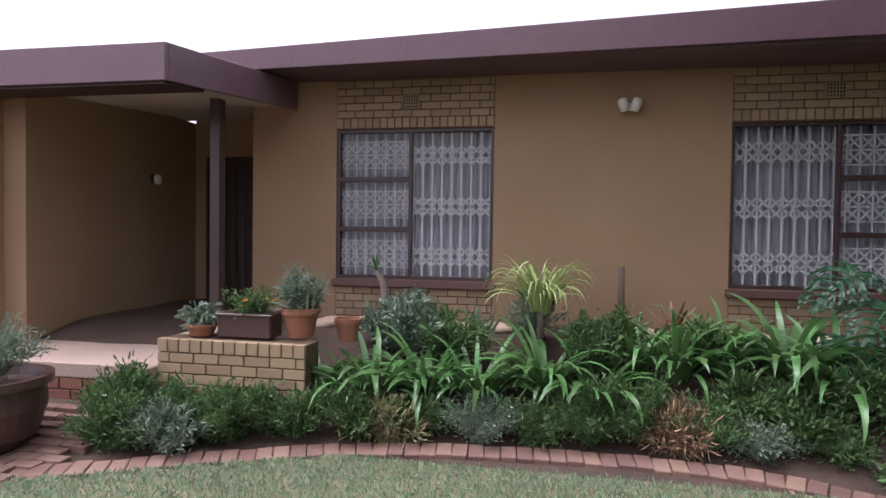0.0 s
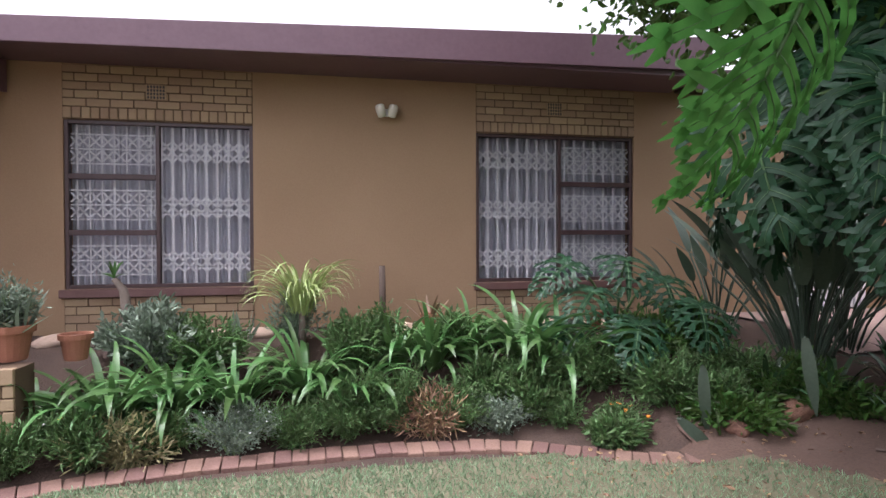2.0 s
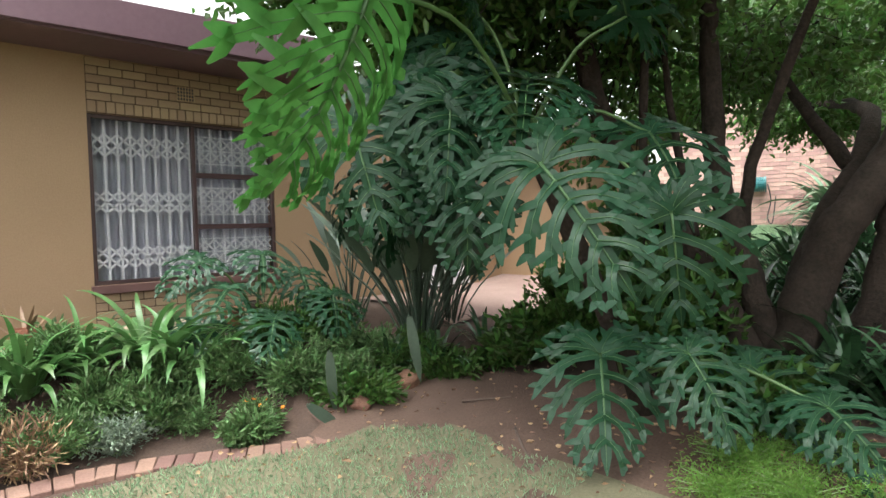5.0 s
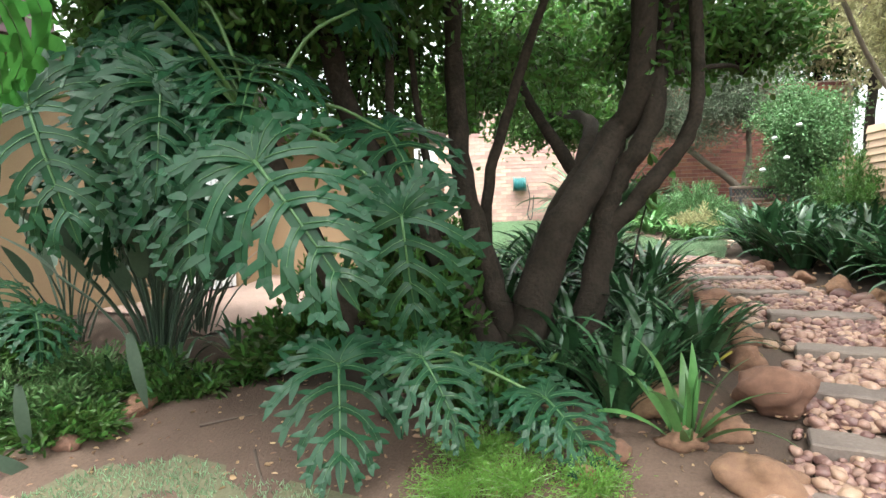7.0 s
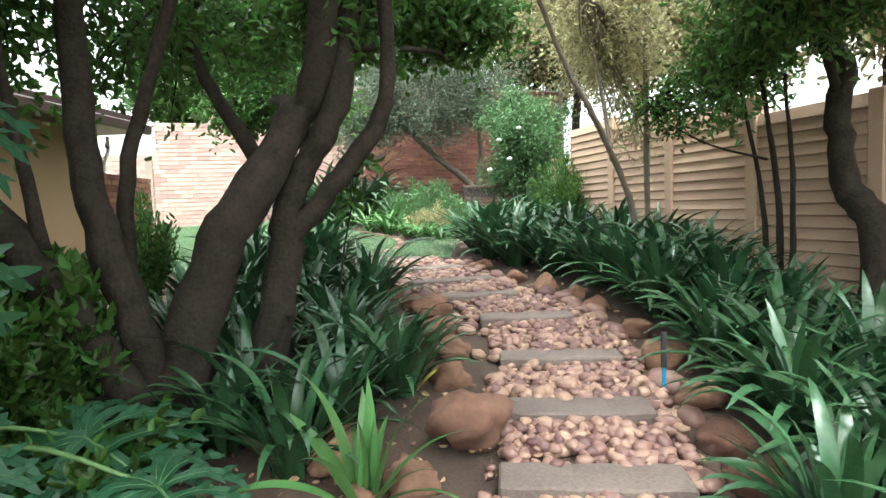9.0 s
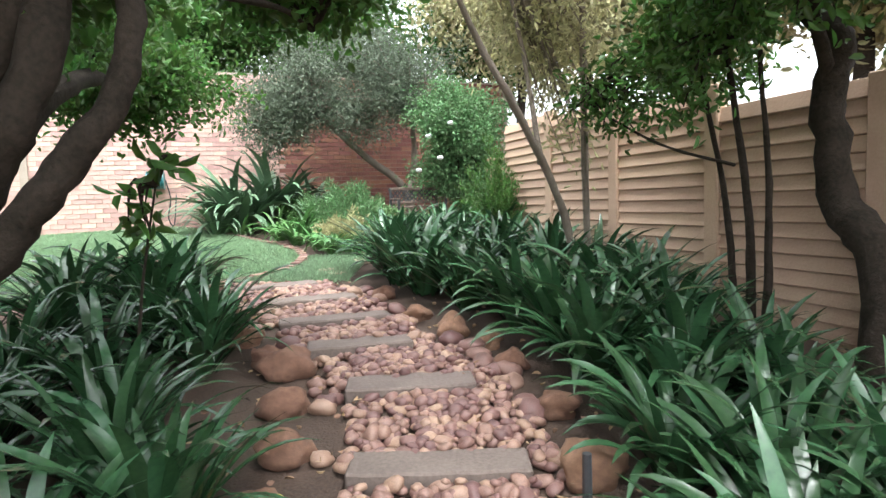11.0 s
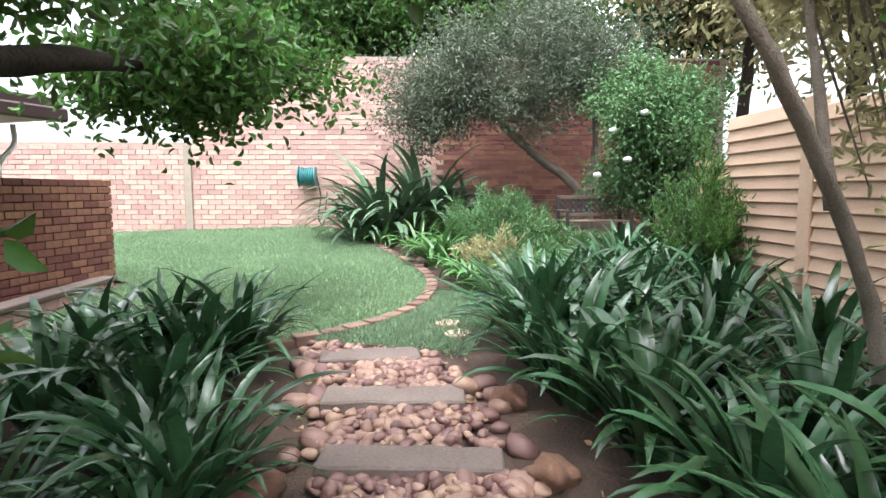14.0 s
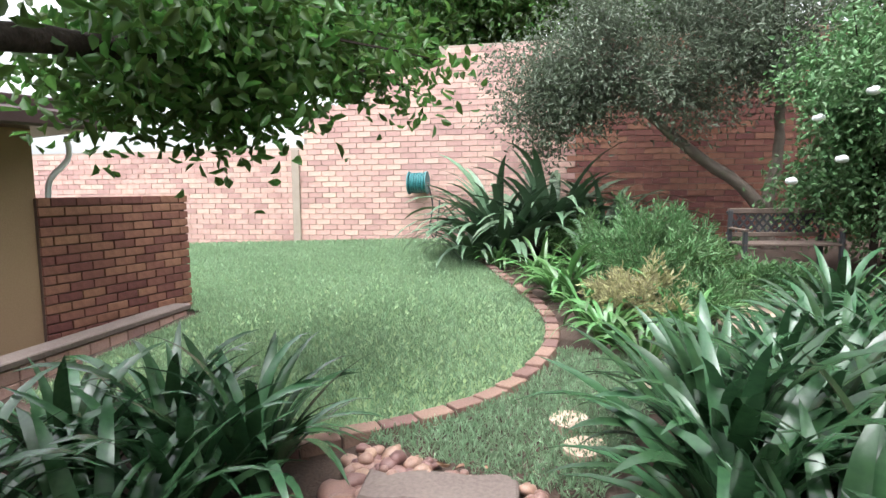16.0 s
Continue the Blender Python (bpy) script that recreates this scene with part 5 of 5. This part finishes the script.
# ---- shrubs, ground cover ----


def shrub(name, label, x, y, half, count, leaf, leafmat, seed, stems=18, flower=None, category="shrub", z=None):
    rng = random.Random(seed)
    z0 = land(x, y) if z is None else z
    t = thing(name, label, category, pose(x, y, z0))
    b = bmesh.new()
    tips = []
    for i in range(stems):
        a, r = rng.uniform(0, 6.283), rng.random() ** 0.5
        tip = Vector((math.cos(a) * r * half[0], math.sin(a) * r * half[1], half[2] * (1.0 - 0.5 * r * r) * rng.uniform(0.7, 1.15)))
        m = Vector((tip.x * 0.35, tip.y * 0.35, tip.z * 0.55))
        tmp = bpy.data.meshes.new("stem")
        tb = tube(spline([(tip.x * 0.1, tip.y * 0.1, -0.02), m, tip], 5), taper(0.006, 0.002, 5), 4)
        tb.to_mesh(tmp)
        tb.free()
        b.from_mesh(tmp)
        tips.append((*m, *tip))
    tagged(part("stem_cluster", b, RIB, t), kind="stuff")
    tp = np.array(tips)
    pick = NR.integers(0, len(tp), count)
    u = NR.uniform(-0.5, 1.03, count)[:, None]
    spot = tp[pick, :3] * (1 - u) + tp[pick, 3:] * u + NR.normal(size=(count, 3)) * 0.035
    spot[:, 2] = np.maximum(spot[:, 2], 0.01)
    dirs = NR.normal(size=(count, 3)) * 0.8 + (spot - np.array([0, 0, 0.1])) * 1.5 / max(half) + np.array([0, 0, 0.3])
    link_mesh("foliage", leaf_cloud("foliage", spot, dirs, leaf[0], leaf[1], leafmat), t)
    if flower:
        fm, n, size = flower
        for i in range(n):
            q = tips[rng.randrange(len(tips))]
            fb = bmesh.new()
            for k in range(7):
                boxm(fb, (0, -size * 0.22, 0), (size, size * 0.22, size * 0.08), 0, pose(0, 0, 0, 0, -18, k * 51.4))
            part("flower", fb, fm, t, m=pose(q[3], q[4], q[5] + 0.01, rng.uniform(-35, 35), rng.uniform(-35, 35), rng.uniform(0, 90)))
    return t


for i, (x, y, h, m) in enumerate(((1.2, 4.45, (0.35, 0.28, 0.42), SHRUB), (1.75, 4.35, (0.35, 0.3, 0.4), SHRUB), (2.2, 4.45, (0.4, 0.3, 0.45), CANOPY), (2.7, 4.5, (0.4, 0.3, 0.5), CANOPY), (2.55, 3.75, (0.3, 0.22, 0.25), SHRUB), (1.55, 3.75, (0.25, 0.16, 0.18), SHRUB), (3.2, 3.7, (0.4, 0.3, 0.3), CANOPY), (-0.3, 4.9, (0.4, 0.3, 0.45), SHRUB), (-1.6, 4.9, (0.4, 0.3, 0.45), SHRUB), (0.6, 5.0, (0.4, 0.3, 0.35), SHRUB), (0.75, 4.5, (0.34, 0.24, 0.36), SHRUB), (1.15, 4.25, (0.3, 0.2, 0.28), SHRUB), (2.05, 3.95, (0.3, 0.22, 0.3), SHRUB))):
    shrub("bedding_shrub", "dark green leafy filler plant in the front bed", x, y, h, 2600, (0.065, 0.02), m, 140 + i, stems=26)
SH = [(-3.85, 3.4, (0.32, 0.26, 0.4), 2200, (0.05, 0.012), SHRUB), (-3.45, 3.48, (0.3, 0.22, 0.36), 2000, (0.05, 0.012), GREYLEAF), (-4.0, 3.72, (0.3, 0.22, 0.42), 2000, (0.055, 0.014), SHRUB), (-1.95, 4.02, (0.3, 0.16, 0.3), 900, (0.1, 0.008), PALELEAF), (0.25, 4.2, (0.26, 0.16, 0.34), 800, (0.1, 0.008), DEADLEAF),
      (-3.5, 3.75, (0.33, 0.28, 0.38), 2200, (0.05, 0.012), SHRUB), (-3.1, 3.72, (0.32, 0.26, 0.42), 2400, (0.055, 0.014), SHRUB), (-2.65, 3.9, (0.32, 0.26, 0.4), 2400, (0.05, 0.012), SHRUB),
      (-2.2, 4.0, (0.3, 0.22, 0.4), 2200, (0.06, 0.014), SHRUB), (-1.75, 4.15, (0.3, 0.22, 0.33), 1800, (0.05, 0.014), SHRUB), (-1.25, 4.12, (0.32, 0.22, 0.38), 2400, (0.032, 0.009), GREYLEAF),
      (-0.85, 4.18, (0.28, 0.22, 0.36), 2200, (0.04, 0.01), SHRUB), (-0.4, 4.25, (0.34, 0.24, 0.48), 2800, (0.05, 0.012), SHRUB), (0.0, 4.3, (0.33, 0.25, 0.5), 2800, (0.05, 0.012), SHRUB),
      (0.4, 4.25, (0.32, 0.24, 0.36), 2000, (0.05, 0.014), SHRUB), (0.8, 4.15, (0.26, 0.22, 0.28), 1500, (0.04, 0.012), GREYLEAF), (1.3, 4.1, (0.2, 0.18, 0.2), 900, (0.04, 0.012), SHRUB)]
for i, (x, y, h, n, lf, m) in enumerate(SH):
    fl = {0: (WHITEPETAL, 3, 0.03), 5: (WHITEPETAL, 2, 0.03), 7: (WHITEPETAL, 4, 0.03), 8: (YELLOW, 2, 0.025), 10: (WHITEPETAL, 40, 0.009)}.get(i)
    shrub("bedding_shrub", "soft grey-green bushy plant with tiny white flowers" if m is GREYLEAF else "dry straw-coloured tuft at the bed's front" if m in (PALELEAF, DEADLEAF) else "feathery green bedding plant at the bed's front", x, y, tuple(q * f for q, f in zip(h, (1.2, 1.1, 0.95))), int(n * 1.7), lf, m, 40 + i, stems=26, flower=fl)
shrub("bedding_shrub", "low marigold plant with orange flowers", 1.75, 3.95, (0.25, 0.18, 0.16), 900, (0.04, 0.01), SHRUB, 61, flower=(ORANGE, 6, 0.022))
shrub("bedding_shrub", "broad-leaved rounded bush below the window", -2.05, 4.95, (0.45, 0.35, 0.55), 3000, (0.07, 0.03), GREYLEAF, 62)
shrub("bedding_shrub", "small leafy bush beside the cordyline", -0.85, 5.2, (0.3, 0.25, 0.5), 1800, (0.05, 0.012), GREYLEAF, 63)
shrub("bedding_shrub", "purple-tinged sparse bush near the house wall", -0.1, 5.15, (0.3, 0.25, 0.35), 1100, (0.05, 0.02), SHRUB, 64)
shrub("bedding_shrub", "feathery bush under the philodendron", 2.3, 4.0, (0.4, 0.3, 0.35), 2200, (0.06, 0.016), SHRUB, 65)
shrub("bedding_shrub", "low leafy bush in the shade", 2.9, 4.05, (0.4, 0.3, 0.3), 1800, (0.07, 0.02), SHRUB, 66)
for i, (x, y, r) in enumerate(((3.0, 0.45, 0.3), (2.85, 0.75, 0.26), (3.25, 0.75, 0.3), (3.1, 0.1, 0.22), (3.5, 0.5, 0.24))):
    shrub("ground_cover", "bright green feathery ground cover beside the bare earth", x, y, (r * 1.2, r * 1.1, 0.17), 3600, (0.026, 0.005), MOSS, 80 + i, category="ground cover", stems=26)
for i, (x, y, h, m) in enumerate(((12.6, 0.2, (0.6, 0.5, 0.75), ROSELEAF), (13.2, 0.5, (0.6, 0.5, 0.7), ROSELEAF), (12.2, -0.3, (0.45, 0.45, 0.3), ROSELEAF), (14.1, 0.1, (0.6, 0.6, 0.5), ROSELEAF), (13.0, -0.25, (0.55, 0.5, 0.4), SHRUB), (12.9, -0.8, (0.4, 0.4, 0.3), ROSELEAF), (11.9, 0.1, (0.45, 0.4, 0.4), PALELEAF), (14.2, 1.4, (0.6, 0.5, 0.5), SHRUB), (14.9, -2.3, (0.8, 0.8, 0.9), CANOPY), (12.9, -2.6, (0.6, 0.5, 0.7), ROSELEAF), (11.3, -2.15, (0.5, 0.45, 1.1), CANOPY))):
    shrub("border_shrub", "soft light green bush in the back border", x, y, tuple(q * 1.3 for q in h), 5200, (0.08, 0.016), m, 90 + i, stems=36)
shrub("undergrowth", "dark leafy undergrowth beneath the tree", 4.0, 1.6, (0.7, 0.6, 1.25), 5200, (0.1, 0.045), CANOPY, 110, stems=30)
shrub("undergrowth", "dark leafy undergrowth beneath the tree", 4.4, 2.0, (0.6, 0.5, 1.4), 4200, (0.1, 0.045), CANOPY, 114, stems=30)
shrub("undergrowth", "dark leafy undergrowth beneath the tree", 4.2, 2.8, (0.8, 0.6, 0.6), 2600, (0.1, 0.045), CANOPY, 111, stems=30)
shrub("undergrowth", "dark leafy undergrowth beneath the tree", 5.3, 2.4, (0.9, 0.6, 0.8), 3200, (0.1, 0.045), CANOPY, 112, stems=34)
for i, (x, y, h) in enumerate(((3.3, 3.45, 0.16), (3.95, 3.2, 0.22), (2.5, 3.6, 0.16), (6.4, 2.3, 1.1), (4.9, 3.2, 0.9))):
    shrub("undergrowth", "low dark leafy plant on the shaded earth", x, y, (0.42, 0.36, h), 2200, (0.08, 0.028), CANOPY, 170 + i, stems=26)
shrub("undergrowth", "dark leafy undergrowth beneath the tree", 3.7, 0.95, (0.5, 0.4, 0.5), 2200, (0.1, 0.045), CANOPY, 113, stems=26)

tree("sapling", "thin dark-leaved sapling standing among the strap leaves", [([(6.14, 0.44, 0.48), (6.08, 0.32, 1.2), (6.0, 0.15, 1.85)], 0.014, 0.006)],
     [((6.0, 0.14, 1.75), (0.2, 0.2, 0.3), 26)], BARK, CANOPY, (0.14, 0.06), 31, twigs=6)

# ---- fallen leaves ----
pts, n = [], 0
while len(pts) < 900:
    x, y = R.uniform(0.6, 9), R.uniform(-3, 3.6)
    if (x < 3.2 and R.random() < 0.35) or (x > 3.2 and y < 2):
        pts.append((x, y, land(x, y) + 0.05))
tagged(link_mesh("fallen_leaves", leaf_cloud("fallen_leaves", pts, NR.normal(size=(len(pts), 3)) * np.array([1, 1, 0.08]), 0.055, 0.028, DEADLEAF)), "scattered dry fallen leaves", "leaves", kind="stuff")
litter = [(x, y, land(x, y) + 0.04) for x, y in ((R.uniform(0.8, 4.0), R.uniform(-1.0, 3.6)) for _ in range(700))]
tagged(link_mesh("leaf_litter", leaf_cloud("leaf_litter", litter, NR.normal(size=(len(litter), 3)) * np.array([1, 1, 0.1]), 0.035, 0.018, DEADLEAF)), "small dry leaf litter on bare earth", "leaves", kind="stuff")
for j, tip in (((2.14, 3.47, 0.58), (2.13, 3.43, 0.04)), ((2.62, 3.06, 0.84), (2.66, 2.99, 0.28)), ((1.9, 3.42, 0.22), (2.12, 3.34, 0.02))):
    L = (Vector(tip) - Vector(j)).length
    me = paddle("withered_leaf", max(L, 0.4), 0.085, 0.01, STREL)
    o = link_mesh("withered_leaf", me, None, aim(j, tip, (-0.6, -0.6, 0.5)) @ pose(0, 0, 0, 0, 90, 0))
    tagged(o, "withered hanging grey-green leaf", "leaf", "withered leaves")

ROOTS = [[(2.83, 2.18), (2.6, 1.9), (2.5, 1.72)], [(2.97, 2.85), (3.1, 2.73), (3.25, 2.57)]]
for line in ROOTS:
    root = thing("tree_root", "thin dark root lying bare on the red earth", "root", pose(line[0][0], line[0][1], land(*line[0])), "bare roots")
    pts = spline([(x - line[0][0], y - line[0][1], land(x, y) - land(*line[0]) + 0.04) for x, y in line], 12)
    part("root_stem", tube(pts, taper(0.012, 0.005, 12), 6, 0.2), WOOD, root, smooth=True)

# ---- pots and planters ----


def pot(x, y, z, r, h, material, label):
    p = thing("plant_pot", label, "pot", pose(x, y, z))
    part("body", lathe([(r * 0.68, 0), (r * 0.72, 0.01), (r * 0.95, h * 0.8), (r * 1.08, h * 0.8), (r * 1.1, h), (r * 0.95, h), (r * 0.92, h * 0.85), (0.01, h * 0.85)]), material, p, smooth=False)
    part("soil", lathe([(0.0, h * 0.84), (r * 0.92, h * 0.86), (r * 0.9, h * 0.88), (0.01, h * 0.9)]), SOIL, p)
    return p


PZ = 0.66
pw = thing("planter_wall", "low tan brick planter wall with a header course on top", "planter", kind="structure")
part("core", box((-3.88, 4.0, 0.0), (-2.6, 4.25, PZ - 0.012)), PLASTER_SHADE, pw)
brick_panel(pw, -3.9, -2.6, 0.2, PZ - 0.115, 3.995, YBRICK)
soldier_row(pw, -3.9, -2.6, PZ - 0.115, PZ, 3.993, YBRICK, 0.1)
part("core", box((-3.88, 4.25, 0.0), (-3.6, 6.1, PZ - 0.012)), FLAG, pw)
brick_panel(slab, -5.98, -3.92, 0.1, 0.3, 3.915, RBRICK)
tub = thing("plant_tub", "large dark glazed round tub on the paving", "pot", pose(-4.62, 3.15, -0.02))
part("body", lathe([(0.2, 0), (0.3, 0.1), (0.36, 0.3), (0.35, 0.45), (0.4, 0.46), (0.4, 0.52), (0.34, 0.52), (0.32, 0.45), (0.01, 0.45)], 28), DARKPOT, tub, smooth=False)
shrub("potted_bush", "wispy grey-green bush growing in the tub", -4.62, 3.15, (0.35, 0.35, 0.5), 2600, (0.05, 0.008), GREYLEAF, 120, category="plant", z=0.44)
trough = thing("plant_trough", "dark brown rectangular trough on the planter wall", "planter", pose(-3.2, 4.22, PZ))
part("body", box((-0.24, -0.11, 0), (0.24, 0.11, 0.2), 0.012), DARKPOT, trough)
part("rim", box((-0.255, -0.125, 0.18), (0.255, 0.125, 0.205), 0.006), DARKPOT, trough)
shrub("potted_flowers", "green plant with orange flowers in the trough", -3.2, 4.22, (0.25, 0.12, 0.2), 1500, (0.04, 0.012), SHRUB, 121, flower=(ORANGE, 9, 0.025), category="plant", z=PZ + 0.18)
pot(-2.78, 4.3, PZ, 0.15, 0.25, TERRACOTTA, "tall terracotta pot on the planter wall")
shrub("potted_bush", "grey-green succulent bush in a terracotta pot", -2.78, 4.3, (0.18, 0.18, 0.4), 1700, (0.05, 0.012), GREYLEAF, 122, category="plant", z=PZ + 0.2)
clump("aloe", -2.72, 4.25, strap_set(GREYLEAF, 0.3, 0.035, 5, (0.1, 0.6), (20, 70)), 18, 1.0, "spiky grey-green aloe in a terracotta pot", z=PZ + 0.22)
pot(-3.62, 4.18, PZ, 0.13, 0.1, TERRACOTTA, "shallow terracotta bowl on the planter wall")
shrub("potted_bush", "pale succulent rosettes in a shallow bowl", -3.62, 4.18, (0.18, 0.15, 0.15), 500, (0.05, 0.03), GREYLEAF, 123, category="plant", z=PZ + 0.08)
pot(-2.45, 4.55, 0.6, 0.11, 0.2, TERRACOTTA, "small terracotta pot in the bed")
pot(0.44, 5.4, 0.6, 0.09, 0.17, TERRACOTTA, "small terracotta pot by the house wall")
clump("aloe", 0.44, 5.4, strap_set(mat("red_aloe", (0.2, 0.11, 0.07), (0.3, 0.2, 0.12), 0.5, 4, 0.1), 0.24, 0.03, 4, (-0.3, 0.3), (35, 75)), 9, 1.0, "reddish spiky succulent in a terracotta pot", z=0.74)
pot(-1.95, 5.45, 0.58, 0.09, 0.18, TERRACOTTA, "small terracotta pot under the window")
pot(2.15, 5.3, 0.58, 0.1, 0.18, TERRACOTTA, "terracotta pot under the far window")
clump("aloe", -1.35, 5.25, strap_set(GREYLEAF, 0.26, 0.045, 4, (0, 0.4), (35, 80)), 13, 1.0, "small grey-green aloe in the bed", z=0.6)
tp = thing("pachypodium", "thick-stemmed succulent with a small leaf tuft", "plant", pose(-2.33, 5.3, 0.55))
part("trunk", tube(spline([(0, 0, 0), (0.0, 0, 0.3), (-0.02, 0, 0.5), (-0.1, 0, 0.62)], 8), taper(0.06, 0.025, 8), 10, 0.1), GREYBARK, tp, smooth=True)
tuft = strap_set(AGAP, 0.2, 0.025, 4, (0.2, 1.0), (20, 80))
for i in range(18):
    link_mesh("leaf", tuft[i % 4], tp, pose(-0.1, 0, 0.62, 0, 0, i * 137.5))
stake = thing("wooden_stake", "upright weathered wooden stake in the bed", "stake", pose(-0.01, 5.72, 0.5))
part("pole", tube([(0, 0, 0), (0.004, 0, 0.4), (0, 0, 0.74)], [0.035, 0.034, 0.033], 10, 0.05), WOOD, stake, smooth=True)
for x, y, r in ((-3.0, 5.5, 0.18), (-2.6, 5.6, 0.2), (-1.7, 5.55, 0.22), (-1.2, 5.6, 0.18), (-0.2, 5.6, 0.16), (0.2, 5.6, 0.2), (0.7, 5.65, 0.17), (1.2, 5.6, 0.2), (1.8, 5.6, 0.2), (2.3, 5.55, 0.22), (2.8, 5.6, 0.2)):
    b = link_mesh("border_rock", stone_mesh(R, "border_rock", FLAG, 0.3, 2), None, pose(x, y, land(x, y) + 0.03, 0, 0, R.uniform(0, 360)) @ Matrix.Diagonal((r, r * 0.8, 0.07, 1)))
    tagged(b, "flat pale sandstone rock along the house wall", "rock", "rocks by the house")

# ---- back garden things ----
bench = thing("garden_bench", "dark weathered garden bench with a cut-out lattice back", "bench", Matrix.Translation((13.75, -0.95, 1.27)) @ pose(0, 0, 0, 0, 0, -62) @ Matrix.Scale(0.85, 4))
part("top_rail", box((-0.6, 0.22, 0.8), (0.6, 0.27, 0.87), 0.008), WOOD, bench)
part("back_rail", box((-0.6, 0.22, 0.5), (0.6, 0.26, 0.56), 0.008), WOOD, bench)
b = bmesh.new()
for k in range(11):
    for s in (-1, 1):
        boxm(b, (-0.19, 0.235, -0.012), (0.19, 0.25, 0.012), 0, pose(-0.5 + k * 0.1, 0, 0.68, 0, s * 52, 0))
part("lattice_back", b, BLACK, bench)
for k in range(4):
    part("seat_slat", box((-0.6, -0.25 + k * 0.12, 0.42), (0.6, -0.15 + k * 0.12, 0.45), 0.005), WOOD, bench)
for s in (-0.6, 0.55):
    part("leg", box((s, -0.25, -0.1), (s + 0.05, -0.2, 0.6), 0.005), BLACK, bench)
    part("leg", box((s, 0.2, -0.1), (s + 0.05, 0.25, 0.85), 0.005), BLACK, bench)
    part("armrest", box((s, -0.27, 0.6), (s + 0.05, 0.24, 0.63), 0.005), WOOD, bench)
reel = thing("hose_reel", "teal plastic hose reel with a coiled hose on the wall", "hose reel", bw @ pose(0.75, -0.2, 2.36))
part("bracket", box((-0.05, 0.05, -0.15), (0.05, 0.2, 0.15), 0.01), TEAL, reel)
part("drum", lathe([(0.2, -0.17), (0.2, -0.15), (0.13, -0.14), (0.13, 0.14), (0.2, 0.15), (0.2, 0.17)], 24), TEAL, reel, m=pose(0, 0, 0, 0, 90, 0))
hb = bmesh.new()
for k in range(6):
    ringp = [Vector((-0.11 + 0.044 * k, 0.165 * math.cos(a * math.pi / 10), 0.165 * math.sin(a * math.pi / 10))) for a in range(21)]
    tmp = bpy.data.meshes.new("coil")
    tb = tube(ringp, [0.02] * 21, 6)
    tb.to_mesh(tmp)
    tb.free()
    hb.from_mesh(tmp)
part("hose", hb, TEAL, reel, "coiled dark teal hose")
part("hose", tube(spline([(0.2, -0.1, 0.0), (0.27, -0.05, -0.4), (0.2, 0, -0.8), (0.3, 0.02, -0.95), (0.38, 0.05, -0.3)], 20), [0.014] * 20, 6), BLACK, reel, "hanging end of the hose", smooth=True)
stk = thing("path_light_stake", "short blue and black plastic stake beside the path", "stake", pose(4.86, -1.98, land(4.86, -1.98)))
part("spike", tube([(0, 0, -0.05), (0, 0, 0.2)], [0.012, 0.014], 8), BLUE, stk)
part("cap", tube([(0, 0, 0.2), (0, 0, 0.42)], [0.02, 0.018], 8), BLACK, stk)
for i, (dx, dz) in enumerate(((-0.3, 3.1), (0.1, 2.9), (-0.1, 2.5), (0.3, 2.3))):
    bl = bmesh.new()
    bmesh.ops.create_icosphere(bl, subdivisions=2, radius=0.055, matrix=Matrix.Diagonal((1, 1, 0.7, 1)))
    for v in bl.verts:
        v.co *= 1 + 0.35 * noise.noise(v.co * 30)
    ob = part("rose_bloom", bl, WHITEPETAL, m=pose(13.25 + dx * 0.4, -1.3 + dx, dz), smooth=True)
    tagged(ob, "white rose bloom on the bush", "flower", "rose blooms")

# ---- paving beside the porch ----
paving = thing("brick_paving", "worn red brick paving beside the porch", "paving", kind="structure")
pv = to_mesh("brick", box((-0.105, -0.05, -0.03), (0.105, 0.05, 0.03), 0.004), PAVER)
for i in range(12):
    for j in range(22):
        x, y = -6.6 + i * 0.222 + (0.11 if j % 2 else 0), 1.7 + j * 0.108
        if y < 3.86 and x < -3.55 and (y > edge_y(x) + 0.05 or x < -4.1) and y > 2.2:
            link_mesh("brick", pv, paving, pose(x, y, max(land(x, y), -0.07) + 0.02 + R.uniform(-0.003, 0.003), R.uniform(-1, 1), R.uniform(-1, 1), R.uniform(-1, 1)))
tagged(link_mesh("patio", grid_sheet("patio", steps((4.2, 7.2, 0.2)), steps((3.6, 6.1, 0.2)), lambda x, y: y > 4.2 - 0.1 * (x - 4), 0.03, PATIO)), "pale pink screeded patio behind the tree", "paving", kind="structure")
